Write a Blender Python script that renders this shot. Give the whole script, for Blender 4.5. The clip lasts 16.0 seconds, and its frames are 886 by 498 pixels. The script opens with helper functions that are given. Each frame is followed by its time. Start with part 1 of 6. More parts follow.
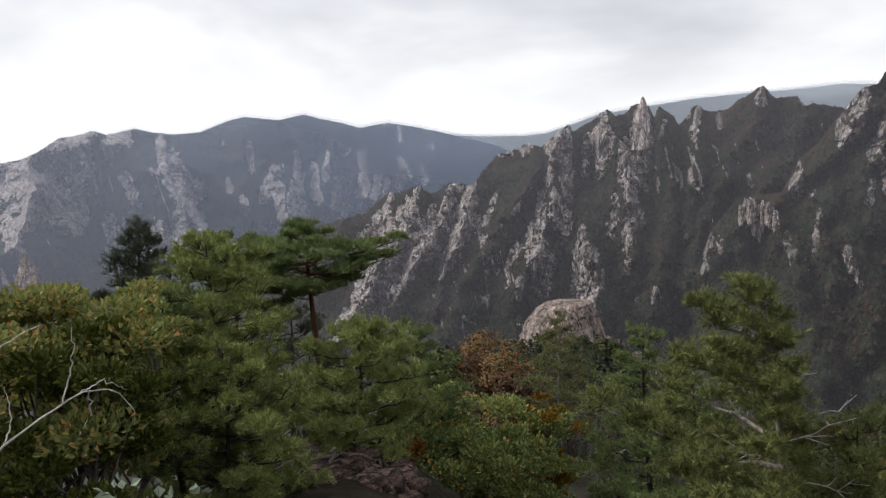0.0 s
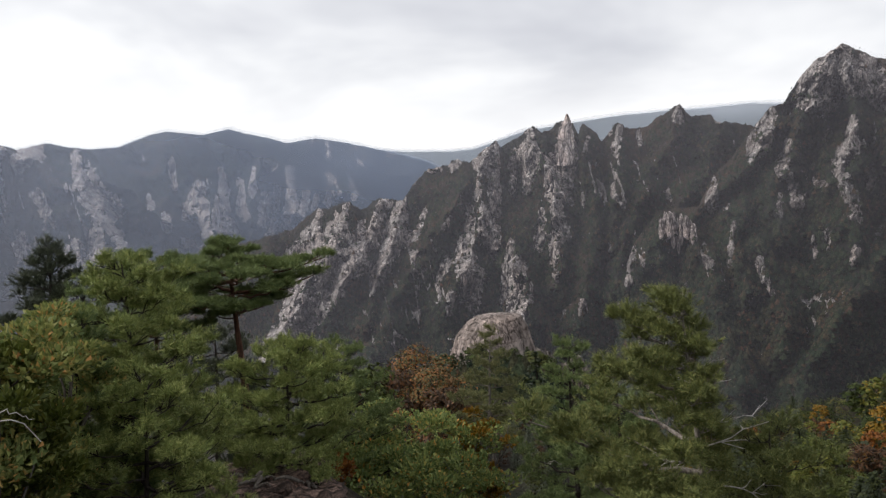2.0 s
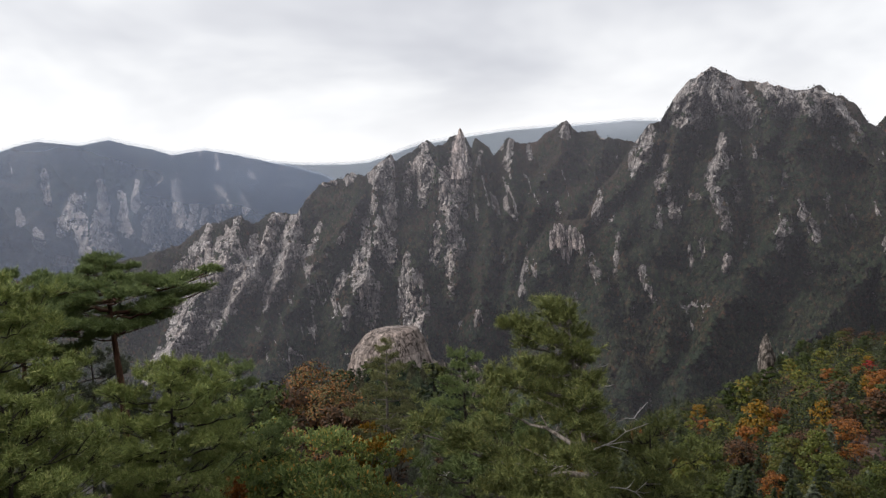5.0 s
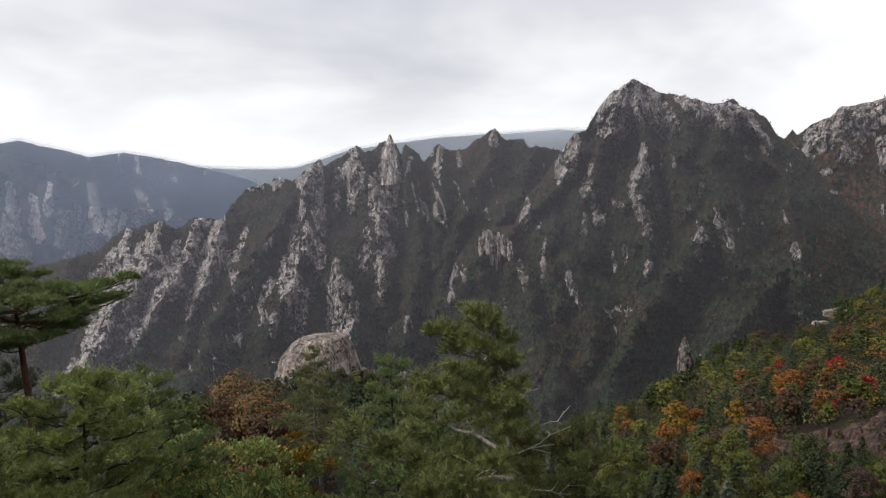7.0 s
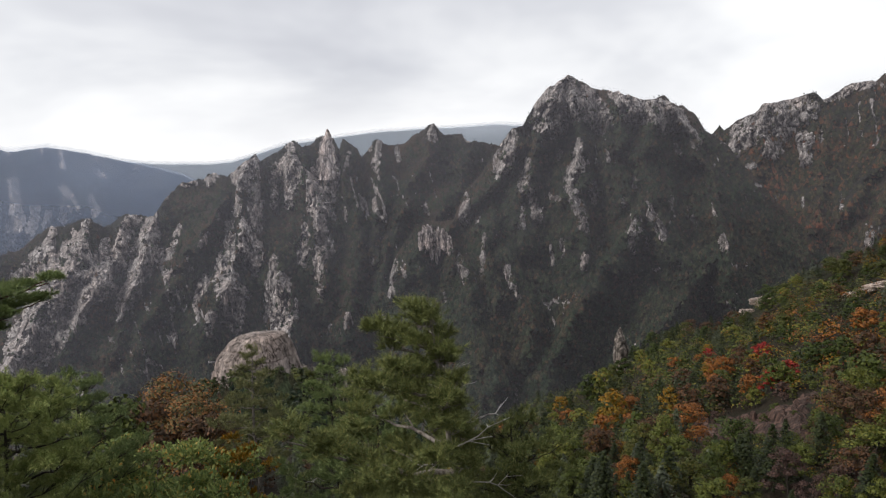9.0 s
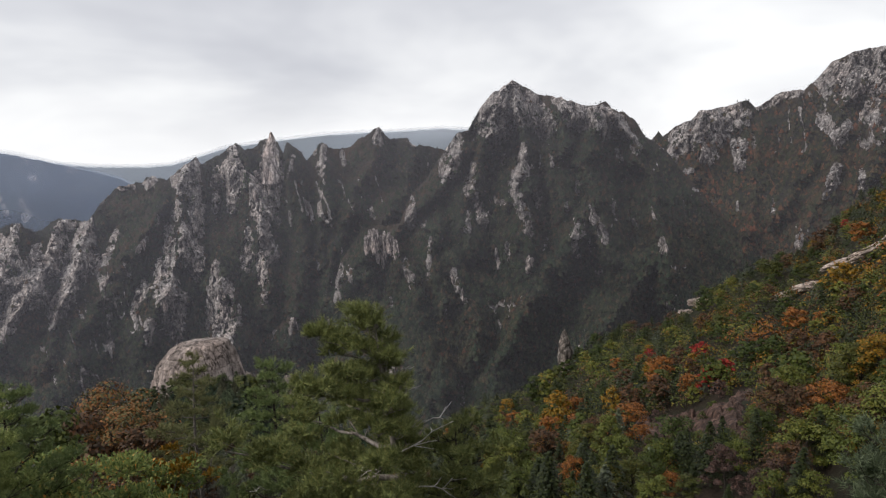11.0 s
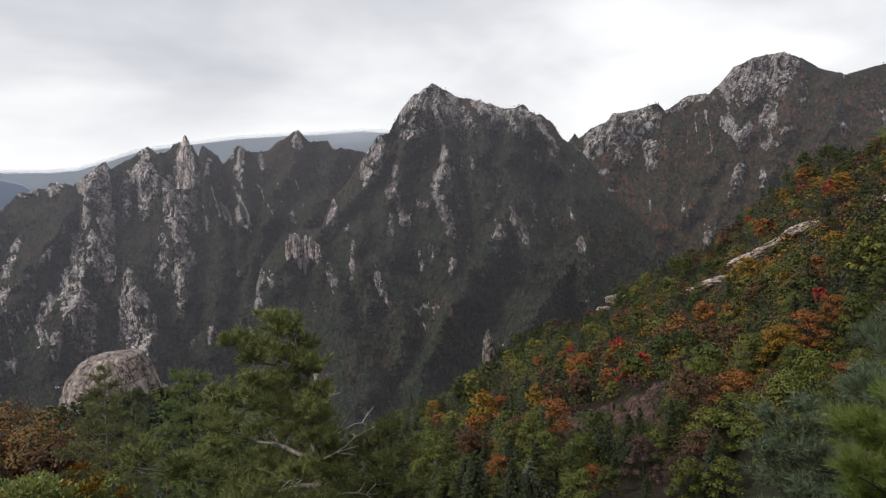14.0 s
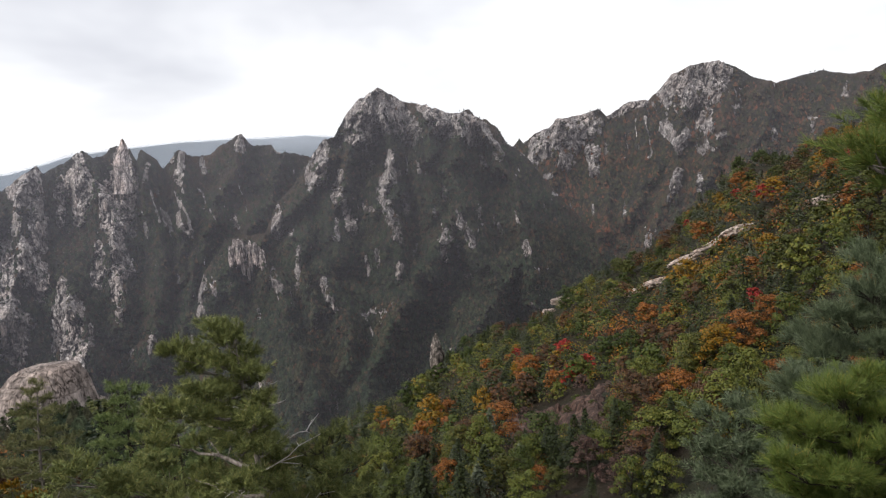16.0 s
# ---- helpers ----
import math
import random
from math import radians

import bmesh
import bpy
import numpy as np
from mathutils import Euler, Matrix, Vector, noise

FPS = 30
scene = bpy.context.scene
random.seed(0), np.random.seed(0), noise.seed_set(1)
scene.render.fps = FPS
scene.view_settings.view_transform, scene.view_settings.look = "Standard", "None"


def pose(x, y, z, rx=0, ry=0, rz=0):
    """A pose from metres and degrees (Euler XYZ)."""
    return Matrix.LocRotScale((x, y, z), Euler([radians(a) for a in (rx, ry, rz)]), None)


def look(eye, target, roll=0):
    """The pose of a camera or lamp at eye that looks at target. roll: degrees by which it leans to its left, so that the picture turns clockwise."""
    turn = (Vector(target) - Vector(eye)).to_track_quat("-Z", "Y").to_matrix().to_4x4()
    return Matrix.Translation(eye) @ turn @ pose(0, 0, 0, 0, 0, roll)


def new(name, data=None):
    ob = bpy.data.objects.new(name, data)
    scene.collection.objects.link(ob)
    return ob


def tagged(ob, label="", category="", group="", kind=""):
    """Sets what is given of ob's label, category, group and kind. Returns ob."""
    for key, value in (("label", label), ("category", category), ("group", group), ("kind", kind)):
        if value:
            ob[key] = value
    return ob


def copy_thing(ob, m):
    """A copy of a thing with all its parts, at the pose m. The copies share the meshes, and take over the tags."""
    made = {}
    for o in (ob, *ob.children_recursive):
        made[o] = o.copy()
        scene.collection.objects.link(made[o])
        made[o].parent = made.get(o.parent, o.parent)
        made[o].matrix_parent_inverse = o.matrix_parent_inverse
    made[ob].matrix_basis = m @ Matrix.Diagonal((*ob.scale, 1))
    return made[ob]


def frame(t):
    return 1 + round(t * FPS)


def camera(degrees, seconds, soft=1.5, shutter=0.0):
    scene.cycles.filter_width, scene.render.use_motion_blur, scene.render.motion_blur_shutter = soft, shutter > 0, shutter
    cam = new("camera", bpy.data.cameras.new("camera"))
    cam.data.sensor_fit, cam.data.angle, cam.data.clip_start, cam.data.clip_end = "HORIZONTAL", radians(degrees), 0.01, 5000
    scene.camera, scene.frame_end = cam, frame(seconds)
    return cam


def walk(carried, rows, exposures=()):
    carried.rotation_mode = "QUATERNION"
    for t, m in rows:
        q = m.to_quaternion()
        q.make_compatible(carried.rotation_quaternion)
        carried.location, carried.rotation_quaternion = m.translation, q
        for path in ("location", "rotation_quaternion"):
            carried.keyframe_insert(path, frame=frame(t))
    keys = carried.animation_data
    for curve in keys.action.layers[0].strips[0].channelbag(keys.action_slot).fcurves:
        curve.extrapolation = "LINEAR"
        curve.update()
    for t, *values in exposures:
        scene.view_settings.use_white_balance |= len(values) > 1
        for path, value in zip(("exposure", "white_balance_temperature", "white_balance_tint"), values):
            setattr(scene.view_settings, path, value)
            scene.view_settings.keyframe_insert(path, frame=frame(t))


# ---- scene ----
# Autumn mountain lookout: a hand-held pan over granite ridges, forest and near pines.
# Bearings are degrees clockwise from +y, elevations degrees above eye level.
EYE = 1.6
cam = camera(64.2, 16.0, soft=1.25, shutter=0.0)
ROWS = [
    (0.0, 0.0, 0.0, 0.0, 0.285, -6.494, 2.516), (0.5, 0.012, 0.0, 0.002, -1.110, -6.541, 2.526),
    (1.0, 0.023, -0.001, 0.005, -2.500, -6.494, 2.465), (1.5, 0.034, -0.001, 0.007, -3.881, -5.840, 2.516),
    (2.0, 0.045, -0.002, 0.008, -5.418, -5.509, 2.632), (2.5, 0.056, -0.003, 0.010, -6.789, -5.064, 2.773),
    (3.0, 0.067, -0.005, 0.011, -8.279, -4.857, 2.954), (3.5, 0.078, -0.007, 0.012, -9.711, -4.832, 2.998),
    (4.0, 0.088, -0.009, 0.013, -11.138, -4.924, 2.751), (6.5, 0.137, -0.022, 0.015, -18.069, -4.493, 2.534),
    (7.0, 0.147, -0.026, 0.015, -19.544, -4.567, 2.162), (7.5, 0.156, -0.029, 0.015, -20.764, -4.928, 2.051),
    (8.0, 0.165, -0.033, 0.015, -22.084, -5.010, 2.230), (8.5, 0.174, -0.036, 0.015, -23.335, -5.099, 2.137),
    (9.0, 0.183, -0.040, 0.016, -24.459, -5.177, 2.416), (11.5, 0.227, -0.061, 0.017, -29.978, -5.046, 2.449),
    (12.0, 0.235, -0.066, 0.018, -31.148, -5.132, 2.720), (12.5, 0.243, -0.071, 0.019, -32.280, -5.179, 2.722),
    (13.0, 0.252, -0.076, 0.020, -33.423, -5.156, 2.826), (13.5, 0.260, -0.081, 0.021, -34.277, -5.133, 2.889),
    (14.0, 0.268, -0.086, 0.022, -35.126, -5.113, 2.943), (14.5, 0.276, -0.091, 0.024, -36.078, -5.160, 3.017),
    (15.0, 0.284, -0.096, 0.026, -37.178, -5.154, 2.790), (15.5, 0.292, -0.102, 0.028, -38.206, -5.059, 2.982),
    (16.0, 0.300, -0.109, 0.030, -39.471, -4.987, 3.057),
]
walk(cam, [(t, pose(x, y, EYE + z, 90 + pitch, roll, yaw)) for t, x, y, z, yaw, pitch, roll in ROWS],
     exposures=[(0.0, 0.04), (7.0, 0.02), (9.0, 0.0), (12.5, -0.08), (14.0, -0.04), (15.0, 0.12), (16.0, 0.27)])

# ---- sky and sun ----
SUN_BEARING, SUN_HEIGHT = -88.0, 42.0


def make_world():
    world = bpy.data.worlds.new("overcast_sky")
    scene.world = world
    world.use_nodes = True
    nt = world.node_tree
    nt.nodes.clear()
    N, L = nt.nodes.new, nt.links.new
    out, bg = N("ShaderNodeOutputWorld"), N("ShaderNodeBackground")
    sky = N("ShaderNodeTexSky")
    sky.sky_type, sky.sun_disc = "NISHITA", False
    sky.sun_elevation, sky.sun_rotation = radians(SUN_HEIGHT), radians(SUN_BEARING)
    co, sep = N("ShaderNodeTexCoord"), N("ShaderNodeSeparateXYZ")
    L(co.outputs["Generated"], sep.inputs[0])
    # a flat cloud deck overhead: direction divided by height above the horizon
    lift = N("ShaderNodeMath")
    lift.operation, lift.inputs[1].default_value = "MAXIMUM", 0.0
    L(sep.outputs["Z"], lift.inputs[0])
    add = N("ShaderNodeMath")
    add.operation, add.inputs[1].default_value = "ADD", 0.30
    L(lift.outputs[0], add.inputs[0])
    comb = N("ShaderNodeCombineXYZ")
    for axis in ("X", "Y"):
        d = N("ShaderNodeMath")
        d.operation = "DIVIDE"
        L(sep.outputs[axis], d.inputs[0])
        L(add.outputs[0], d.inputs[1])
        L(d.outputs[0], comb.inputs[axis])
    tex = N("ShaderNodeTexNoise")
    tex.inputs["Scale"].default_value, tex.inputs["Detail"].default_value = 1.25, 4.0
    tex.inputs["Roughness"].default_value, tex.inputs["Distortion"].default_value = 0.5, 0.25
    L(comb.outputs[0], tex.inputs["Vector"])
    ramp = N("ShaderNodeValToRGB")
    ramp.color_ramp.elements[0].position, ramp.color_ramp.elements[0].color = 0.34, (0.585, 0.59, 0.625, 1)
    ramp.color_ramp.elements[1].position, ramp.color_ramp.elements[1].color = 0.62, (0.90, 0.90, 0.90, 1)
    mid = ramp.color_ramp.elements.new(0.47)
    mid.color = (0.70, 0.705, 0.73, 1)
    L(tex.outputs["Fac"], ramp.inputs[0])
    mix = N("ShaderNodeMixRGB")
    mix.inputs["Fac"].default_value = 0.94
    scale = N("ShaderNodeMixRGB")
    scale.blend_type, scale.inputs["Fac"].default_value = "MULTIPLY", 1.0
    scale.inputs["Color2"].default_value = (0.12, 0.12, 0.12, 1)
    L(sky.outputs[0], scale.inputs["Color1"])
    L(scale.outputs[0], mix.inputs["Color1"])
    L(ramp.outputs[0], mix.inputs["Color2"])
    # below the horizon: the dim light of wooded ground
    below = N("ShaderNodeMapRange")
    below.inputs["From Min"].default_value, below.inputs["From Max"].default_value = -0.08, 0.0
    L(sep.outputs["Z"], below.inputs["Value"])
    ground = N("ShaderNodeMixRGB")
    ground.inputs["Color1"].default_value = (0.05, 0.055, 0.05, 1)
    L(below.outputs[0], ground.inputs["Fac"])
    # thinner, whiter cloud low over the horizon
    low, pale = N("ShaderNodeMapRange"), N("ShaderNodeMixRGB")
    for sock, v in (("From Min", 0.02), ("From Max", 0.16), ("To Min", 0.75), ("To Max", 0.0)):
        low.inputs[sock].default_value = v
    L(sep.outputs["Z"], low.inputs["Value"])
    pale.inputs["Color2"].default_value = (1.0, 1.0, 1.0, 1)
    L(low.outputs[0], pale.inputs["Fac"])
    bank, dot, thick = N("ShaderNodeMixRGB"), N("ShaderNodeVectorMath"), N("ShaderNodeMapRange")
    cb, ch = radians(20.0), radians(17.0)
    dot.operation, dot.inputs[1].default_value = "DOT_PRODUCT", (math.sin(cb) * math.cos(ch), math.cos(cb) * math.cos(ch), math.sin(ch))
    L(co.outputs["Generated"], dot.inputs[0])
    for sock, v in (("From Min", 0.90), ("From Max", 0.995), ("To Min", 0.0), ("To Max", 0.75)):
        thick.inputs[sock].default_value = v
    L(dot.outputs["Value"], thick.inputs["Value"])
    bank.blend_type, bank.inputs["Color2"].default_value = "MULTIPLY", (0.80, 0.805, 0.83, 1)
    L(thick.outputs[0], bank.inputs["Fac"])
    L(mix.outputs[0], bank.inputs["Color1"])
    L(bank.outputs[0], pale.inputs["Color1"])
    L(pale.outputs[0], ground.inputs["Color2"])
    L(ground.outputs[0], bg.inputs["Color"])
    bg.inputs["Strength"].default_value = 1.22
    L(bg.outputs[0], out.inputs["Surface"])


make_world()
sun = new("sun", bpy.data.lights.new("sun", "SUN"))
sun.data.energy, sun.data.angle, sun.data.color = 2.5, radians(20), (1.0, 0.95, 0.88)
sb, sh = radians(SUN_BEARING), radians(SUN_HEIGHT)
sun_from = Vector((math.sin(sb) * math.cos(sh), math.cos(sb) * math.cos(sh), math.sin(sh)))
sun.matrix_world = look(sun_from * 100, (0, 0, 0))


# ---- noise over arrays ----
def hash2(ix, iy, seed):
    h = (ix.astype(np.int64) * 374761393 + iy.astype(np.int64) * 668265263 + seed * 974634777) & 0xFFFFFFFF
    h = ((h ^ (h >> 13)) * 1274126177) & 0xFFFFFFFF
    return ((h ^ (h >> 16)) & 0xFFFF) / 65535.0


def vnoise(x, y, seed=0):
    """Smooth noise from 0 to 1."""
    x, y = np.broadcast_arrays(np.asarray(x, float), np.asarray(y, float))
    ix, iy = np.floor(x), np.floor(y)
    fx, fy = x - ix, y - iy
    fx, fy = fx * fx * fx * (fx * (fx * 6 - 15) + 10), fy * fy * fy * (fy * (fy * 6 - 15) + 10)
    a, b = hash2(ix, iy, seed), hash2(ix + 1, iy, seed)
    c, d = hash2(ix, iy + 1, seed), hash2(ix + 1, iy + 1, seed)
    return (a + (b - a) * fx) * (1 - fy) + (c + (d - c) * fx) * fy


def fbm(x, y, seed=0, octaves=4, gain=0.5):
    total, amp, norm = 0.0, 1.0, 0.0
    for k in range(octaves):
        total = total + amp * vnoise(x * 2.03 ** k, y * 2.03 ** k, seed + 17 * k)
        norm += amp
        amp *= gain
    return total / norm


def ridged(x, y, seed=0, octaves=3, gain=0.5):
    total, amp, norm = 0.0, 1.0, 0.0
    for k in range(octaves):
        total = total + amp * (1 - np.abs(2 * vnoise(x * 2.1 ** k, y * 2.1 ** k, seed + 31 * k) - 1))
        norm += amp
        amp *= gain
    return total / norm


def cells(x, y, seed=0):
    """Broken blocks: for each place the random number of its block (0 to 1) and how far it is from the block's edge."""
    ix, iy = np.floor(x), np.floor(y)
    f1, f2, who = np.full(x.shape, 9.0), np.full(x.shape, 9.0), np.zeros(x.shape)
    for dx in (-1, 0, 1):
        for dy in (-1, 0, 1):
            cx, cy = ix + dx, iy + dy
            d = np.hypot(cx + hash2(cx, cy, seed) - x, cy + hash2(cx, cy, seed + 1) - y)
            near = d < f1
            f2 = np.where(near, f1, np.minimum(f2, d))
            who = np.where(near, hash2(cx, cy, seed + 2), who)
            f1 = np.where(near, d, f1)
    return who, f2 - f1


def smooth(a, b, x):
    t = np.clip((x - a) / (b - a), 0, 1)
    return t * t * (3 - 2 * t)


def spot(bearing, elevation, distance):
    """The place seen from the lookout at that bearing and elevation, that far away on the map."""
    b = radians(bearing)
    return Vector((distance * math.sin(b), distance * math.cos(b), EYE + distance * math.tan(radians(elevation))))


# ---- materials ----
def mat(name, rough=0.9, spec=0.2):
    m = bpy.data.materials.new(name)
    m.use_nodes = True
    b = m.node_tree.nodes["Principled BSDF"]
    b.inputs["Roughness"].default_value, b.inputs["Specular IOR Level"].default_value = rough, spec
    return m, m.node_tree.nodes.new, m.node_tree.links.new, b


def noise_node(N, L, vec, scale, detail=5.0, rough=0.55, distort=0.0):
    t = N("ShaderNodeTexNoise")
    t.inputs["Scale"].default_value, t.inputs["Detail"].default_value = scale, detail
    t.inputs["Roughness"].default_value, t.inputs["Distortion"].default_value = rough, distort
    if vec is not None:
        L(vec, t.inputs["Vector"])
    return t.outputs["Fac"]


def ramp_node(N, L, fac, stops):
    r = N("ShaderNodeValToRGB")
    r.color_ramp.elements[0].position, r.color_ramp.elements[0].color = stops[0][0], (*stops[0][1], 1)
    r.color_ramp.elements[1].position, r.color_ramp.elements[1].color = stops[-1][0], (*stops[-1][1], 1)
    for p, c in stops[1:-1]:
        r.color_ramp.elements.new(p).color = (*c, 1)
    L(fac, r.inputs[0])
    return r.outputs["Color"]


def mix_node(N, L, fac, a, b, blend="MIX"):
    m = N("ShaderNodeMixRGB")
    m.blend_type = blend
    for sock, v in (("Fac", fac), ("Color1", a), ("Color2", b)):
        if isinstance(v, (int, float)):
            m.inputs[sock].default_value = v
        elif isinstance(v, tuple):
            m.inputs[sock].default_value = (*v, 1)
        else:
            L(v, m.inputs[sock])
    return m.outputs[0]


def mapped(N, L, scale, rot=(0, 0, 0), source="Object"):
    co, mp = N("ShaderNodeTexCoord"), N("ShaderNodeMapping")
    mp.inputs["Scale"].default_value = scale
    mp.inputs["Rotation"].default_value = [radians(a) for a in rot]
    L(co.outputs[source], mp.inputs["Vector"])
    return mp.outputs[0]


def bump_node(N, L, b, height, strength, distance):
    n = N("ShaderNodeBump")
    n.inputs["Strength"].default_value, n.inputs["Distance"].default_value = strength, distance
    L(height, n.inputs["Height"])
    L(n.outputs[0], b.inputs["Normal"])


def joints(N, L, vec, scale, width):
    """Dark joints between blocks: 0 in the joint, 1 on the block; and a random number for each block."""
    v, c = N("ShaderNodeTexVoronoi"), N("ShaderNodeTexVoronoi")
    v.feature = "DISTANCE_TO_EDGE"
    for t in (v, c):
        t.inputs["Scale"].default_value = scale
        L(vec, t.inputs["Vector"])
    m = N("ShaderNodeMapRange")
    m.inputs["From Min"].default_value, m.inputs["From Max"].default_value = 0.0, width
    L(v.outputs["Distance"], m.inputs["Value"])
    sep = N("ShaderNodeSeparateColor")
    L(c.outputs["Color"], sep.inputs[0])
    return m.outputs[0], sep.outputs[0]


def rock_colour(N, L, unit, light=1.0, stretch=0.5, joint=1.0):
    """Weathered granite: pale grey blocks with warm stains and dark upright joints; unit: metres of the coarse blotches."""
    k = 1.0 / unit
    up = mapped(N, L, (k * 1.6, k * 1.6, k * 1.6 * stretch), (10, 14, 0))
    flat = mapped(N, L, (k, k, k))
    warp = N("ShaderNodeMixRGB")
    warp.blend_type, warp.inputs["Fac"].default_value = "ADD", 0.45
    t = N("ShaderNodeTexNoise")
    t.inputs["Scale"].default_value, t.inputs["Detail"].default_value = 1.1, 4.0
    L(flat, t.inputs["Vector"])
    L(up, warp.inputs["Color1"])
    L(t.outputs["Color"], warp.inputs["Color2"])
    edge, block = joints(N, L, warp.outputs[0], 0.75, 0.10)
    edge2, block2 = joints(N, L, warp.outputs[0], 2.2, 0.12)
    edge3, block3 = joints(N, L, warp.outputs[0], 5.5, 0.16)
    grain = noise_node(N, L, up, 3.0, 6.0, 0.65, 0.3)
    blotch = noise_node(N, L, flat, 0.5, 4.0, 0.5)
    base = ramp_node(N, L, grain, [(0.30, (0.10 * light, 0.098 * light, 0.095 * light)), (0.46, (0.28 * light, 0.27 * light, 0.26 * light)),
                                   (0.60, (0.42 * light, 0.405 * light, 0.385 * light)), (0.78, (0.54 * light, 0.52 * light, 0.49 * light))])
    base = mix_node(N, L, 1.0, base, ramp_node(N, L, block, [(0.0, (1 - 0.38 * joint,) * 3), (1.0, (1 + 0.15 * joint,) * 3)]), "MULTIPLY")
    base = mix_node(N, L, 1.0, base, ramp_node(N, L, block2, [(0.0, (0.68, 0.68, 0.68)), (1.0, (1.25, 1.25, 1.25))]), "MULTIPLY")
    base = mix_node(N, L, 1.0, base, ramp_node(N, L, edge, [(0.0, (1 - 0.72 * joint,) * 3), (1.0, (1, 1, 1))]), "MULTIPLY")
    base = mix_node(N, L, 1.0, base, ramp_node(N, L, edge2, [(0.0, (1 - 0.5 * joint,) * 3), (1.0, (1, 1, 1))]), "MULTIPLY")
    base = mix_node(N, L, 1.0, base, ramp_node(N, L, edge3, [(0.0, (1 - 0.55 * joint,) * 3), (1.0, (1, 1, 1))]), "MULTIPLY")
    base = mix_node(N, L, 1.0, base, ramp_node(N, L, block3, [(0.0, (0.85, 0.85, 0.85)), (1.0, (1.2, 1.2, 1.2))]), "MULTIPLY")
    warm = ramp_node(N, L, blotch, [(0.4, (1.0, 0.95, 0.97)), (0.7, (1.0, 0.86, 0.83))])
    base = mix_node(N, L, 1.0, base, (0.72, 0.70, 0.68), "DARKEN")
    h = N("ShaderNodeMath")
    h.operation = "ADD"
    L(edge, h.inputs[0])
    L(grain, h.inputs[1])
    return mix_node(N, L, 0.8, base, warm, "MULTIPLY"), h.outputs[0]


def mountain_material(name, unit, greens, autumn, light=1.0):
    m, N, L, b = mat(name, 0.95, 0.12)
    rock, cracks = rock_colour(N, L, unit, light)
    at = N("ShaderNodeAttribute")
    at.attribute_name = "rock"
    cover = noise_node(N, L, mapped(N, L, (1 / unit,) * 3), 3.0, 6.0, 0.6)
    patch = noise_node(N, L, mapped(N, L, (1 / unit,) * 3), 0.16, 3.0, 0.5)
    wood = ramp_node(N, L, cover, [(0.3, greens[0]), (0.5, greens[1]), (0.7, greens[2])])
    tint = ramp_node(N, L, patch, [(0.48, (0, 0, 0)), (0.66, (1, 1, 1))])
    fade = N("ShaderNodeMath")
    fade.operation, fade.inputs[1].default_value = "MULTIPLY", autumn
    L(tint, fade.inputs[0])
    wood = mix_node(N, L, fade.outputs[0], wood, (0.075, 0.045, 0.028))
    edge = N("ShaderNodeMath")
    edge.operation = "ADD"
    L(at.outputs["Fac"], edge.inputs[0])
    c2 = N("ShaderNodeMath")
    c2.operation, c2.inputs[1].default_value, c2.inputs[2].default_value = "MULTIPLY_ADD", 1.5, -0.78
    L(cover, c2.inputs[0])
    L(c2.outputs[0], edge.inputs[1])
    mask = ramp_node(N, L, edge.outputs[0], [(0.40, (0, 0, 0)), (0.56, (1, 1, 1))])
    L(mix_node(N, L, mask, wood, rock), b.inputs["Base Color"])
    h = N("ShaderNodeMath")
    h.operation = "ADD"
    L(cracks, h.inputs[0])
    L(cover, h.inputs[1])
    bump_node(N, L, b, h.outputs[0], 0.9, unit * 0.2)
    return m


MAT_RIDGE = mountain_material("granite_and_forest", 14.0, [(0.009, 0.010, 0.009), (0.020, 0.020, 0.016), (0.030, 0.031, 0.025)], 0.4, 1.75)
MAT_EAST = mountain_material("grey_granite_and_forest", 14.0, [(0.009, 0.010, 0.008), (0.019, 0.019, 0.015), (0.029, 0.028, 0.021)], 0.45, 1.5)
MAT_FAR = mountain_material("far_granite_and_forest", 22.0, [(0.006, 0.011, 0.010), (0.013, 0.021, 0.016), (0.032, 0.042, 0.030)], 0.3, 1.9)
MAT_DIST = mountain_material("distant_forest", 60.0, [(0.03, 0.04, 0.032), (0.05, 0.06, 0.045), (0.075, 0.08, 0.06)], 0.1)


# ---- mountains ----
def sheet_mesh(name, P, quads, rock, material, facets=False):
    """A smooth mesh of the quads, with only the places that they use."""
    used, flat = np.unique(quads, return_inverse=True)
    quads = flat.reshape(-1, 4)
    me = bpy.data.meshes.new(name)
    me.vertices.add(len(used))
    me.vertices.foreach_set("co", P.reshape(-1, 3)[used].reshape(-1).astype(np.float32))
    me.loops.add(quads.size)
    me.loops.foreach_set("vertex_index", quads.reshape(-1).astype(np.int32))
    me.polygons.add(len(quads))
    me.polygons.foreach_set("loop_start", np.arange(0, quads.size, 4, dtype=np.int32))
    me.polygons.foreach_set("use_smooth", np.full(len(quads), not facets, dtype=bool))
    me.update(calc_edges=True)
    if rock is not None:
        at = me.attributes.new("rock", "FLOAT", "POINT")
        at.data.foreach_set("value", rock.reshape(-1)[used].astype(np.float32))
    if material:
        me.materials.append(material)
    return me


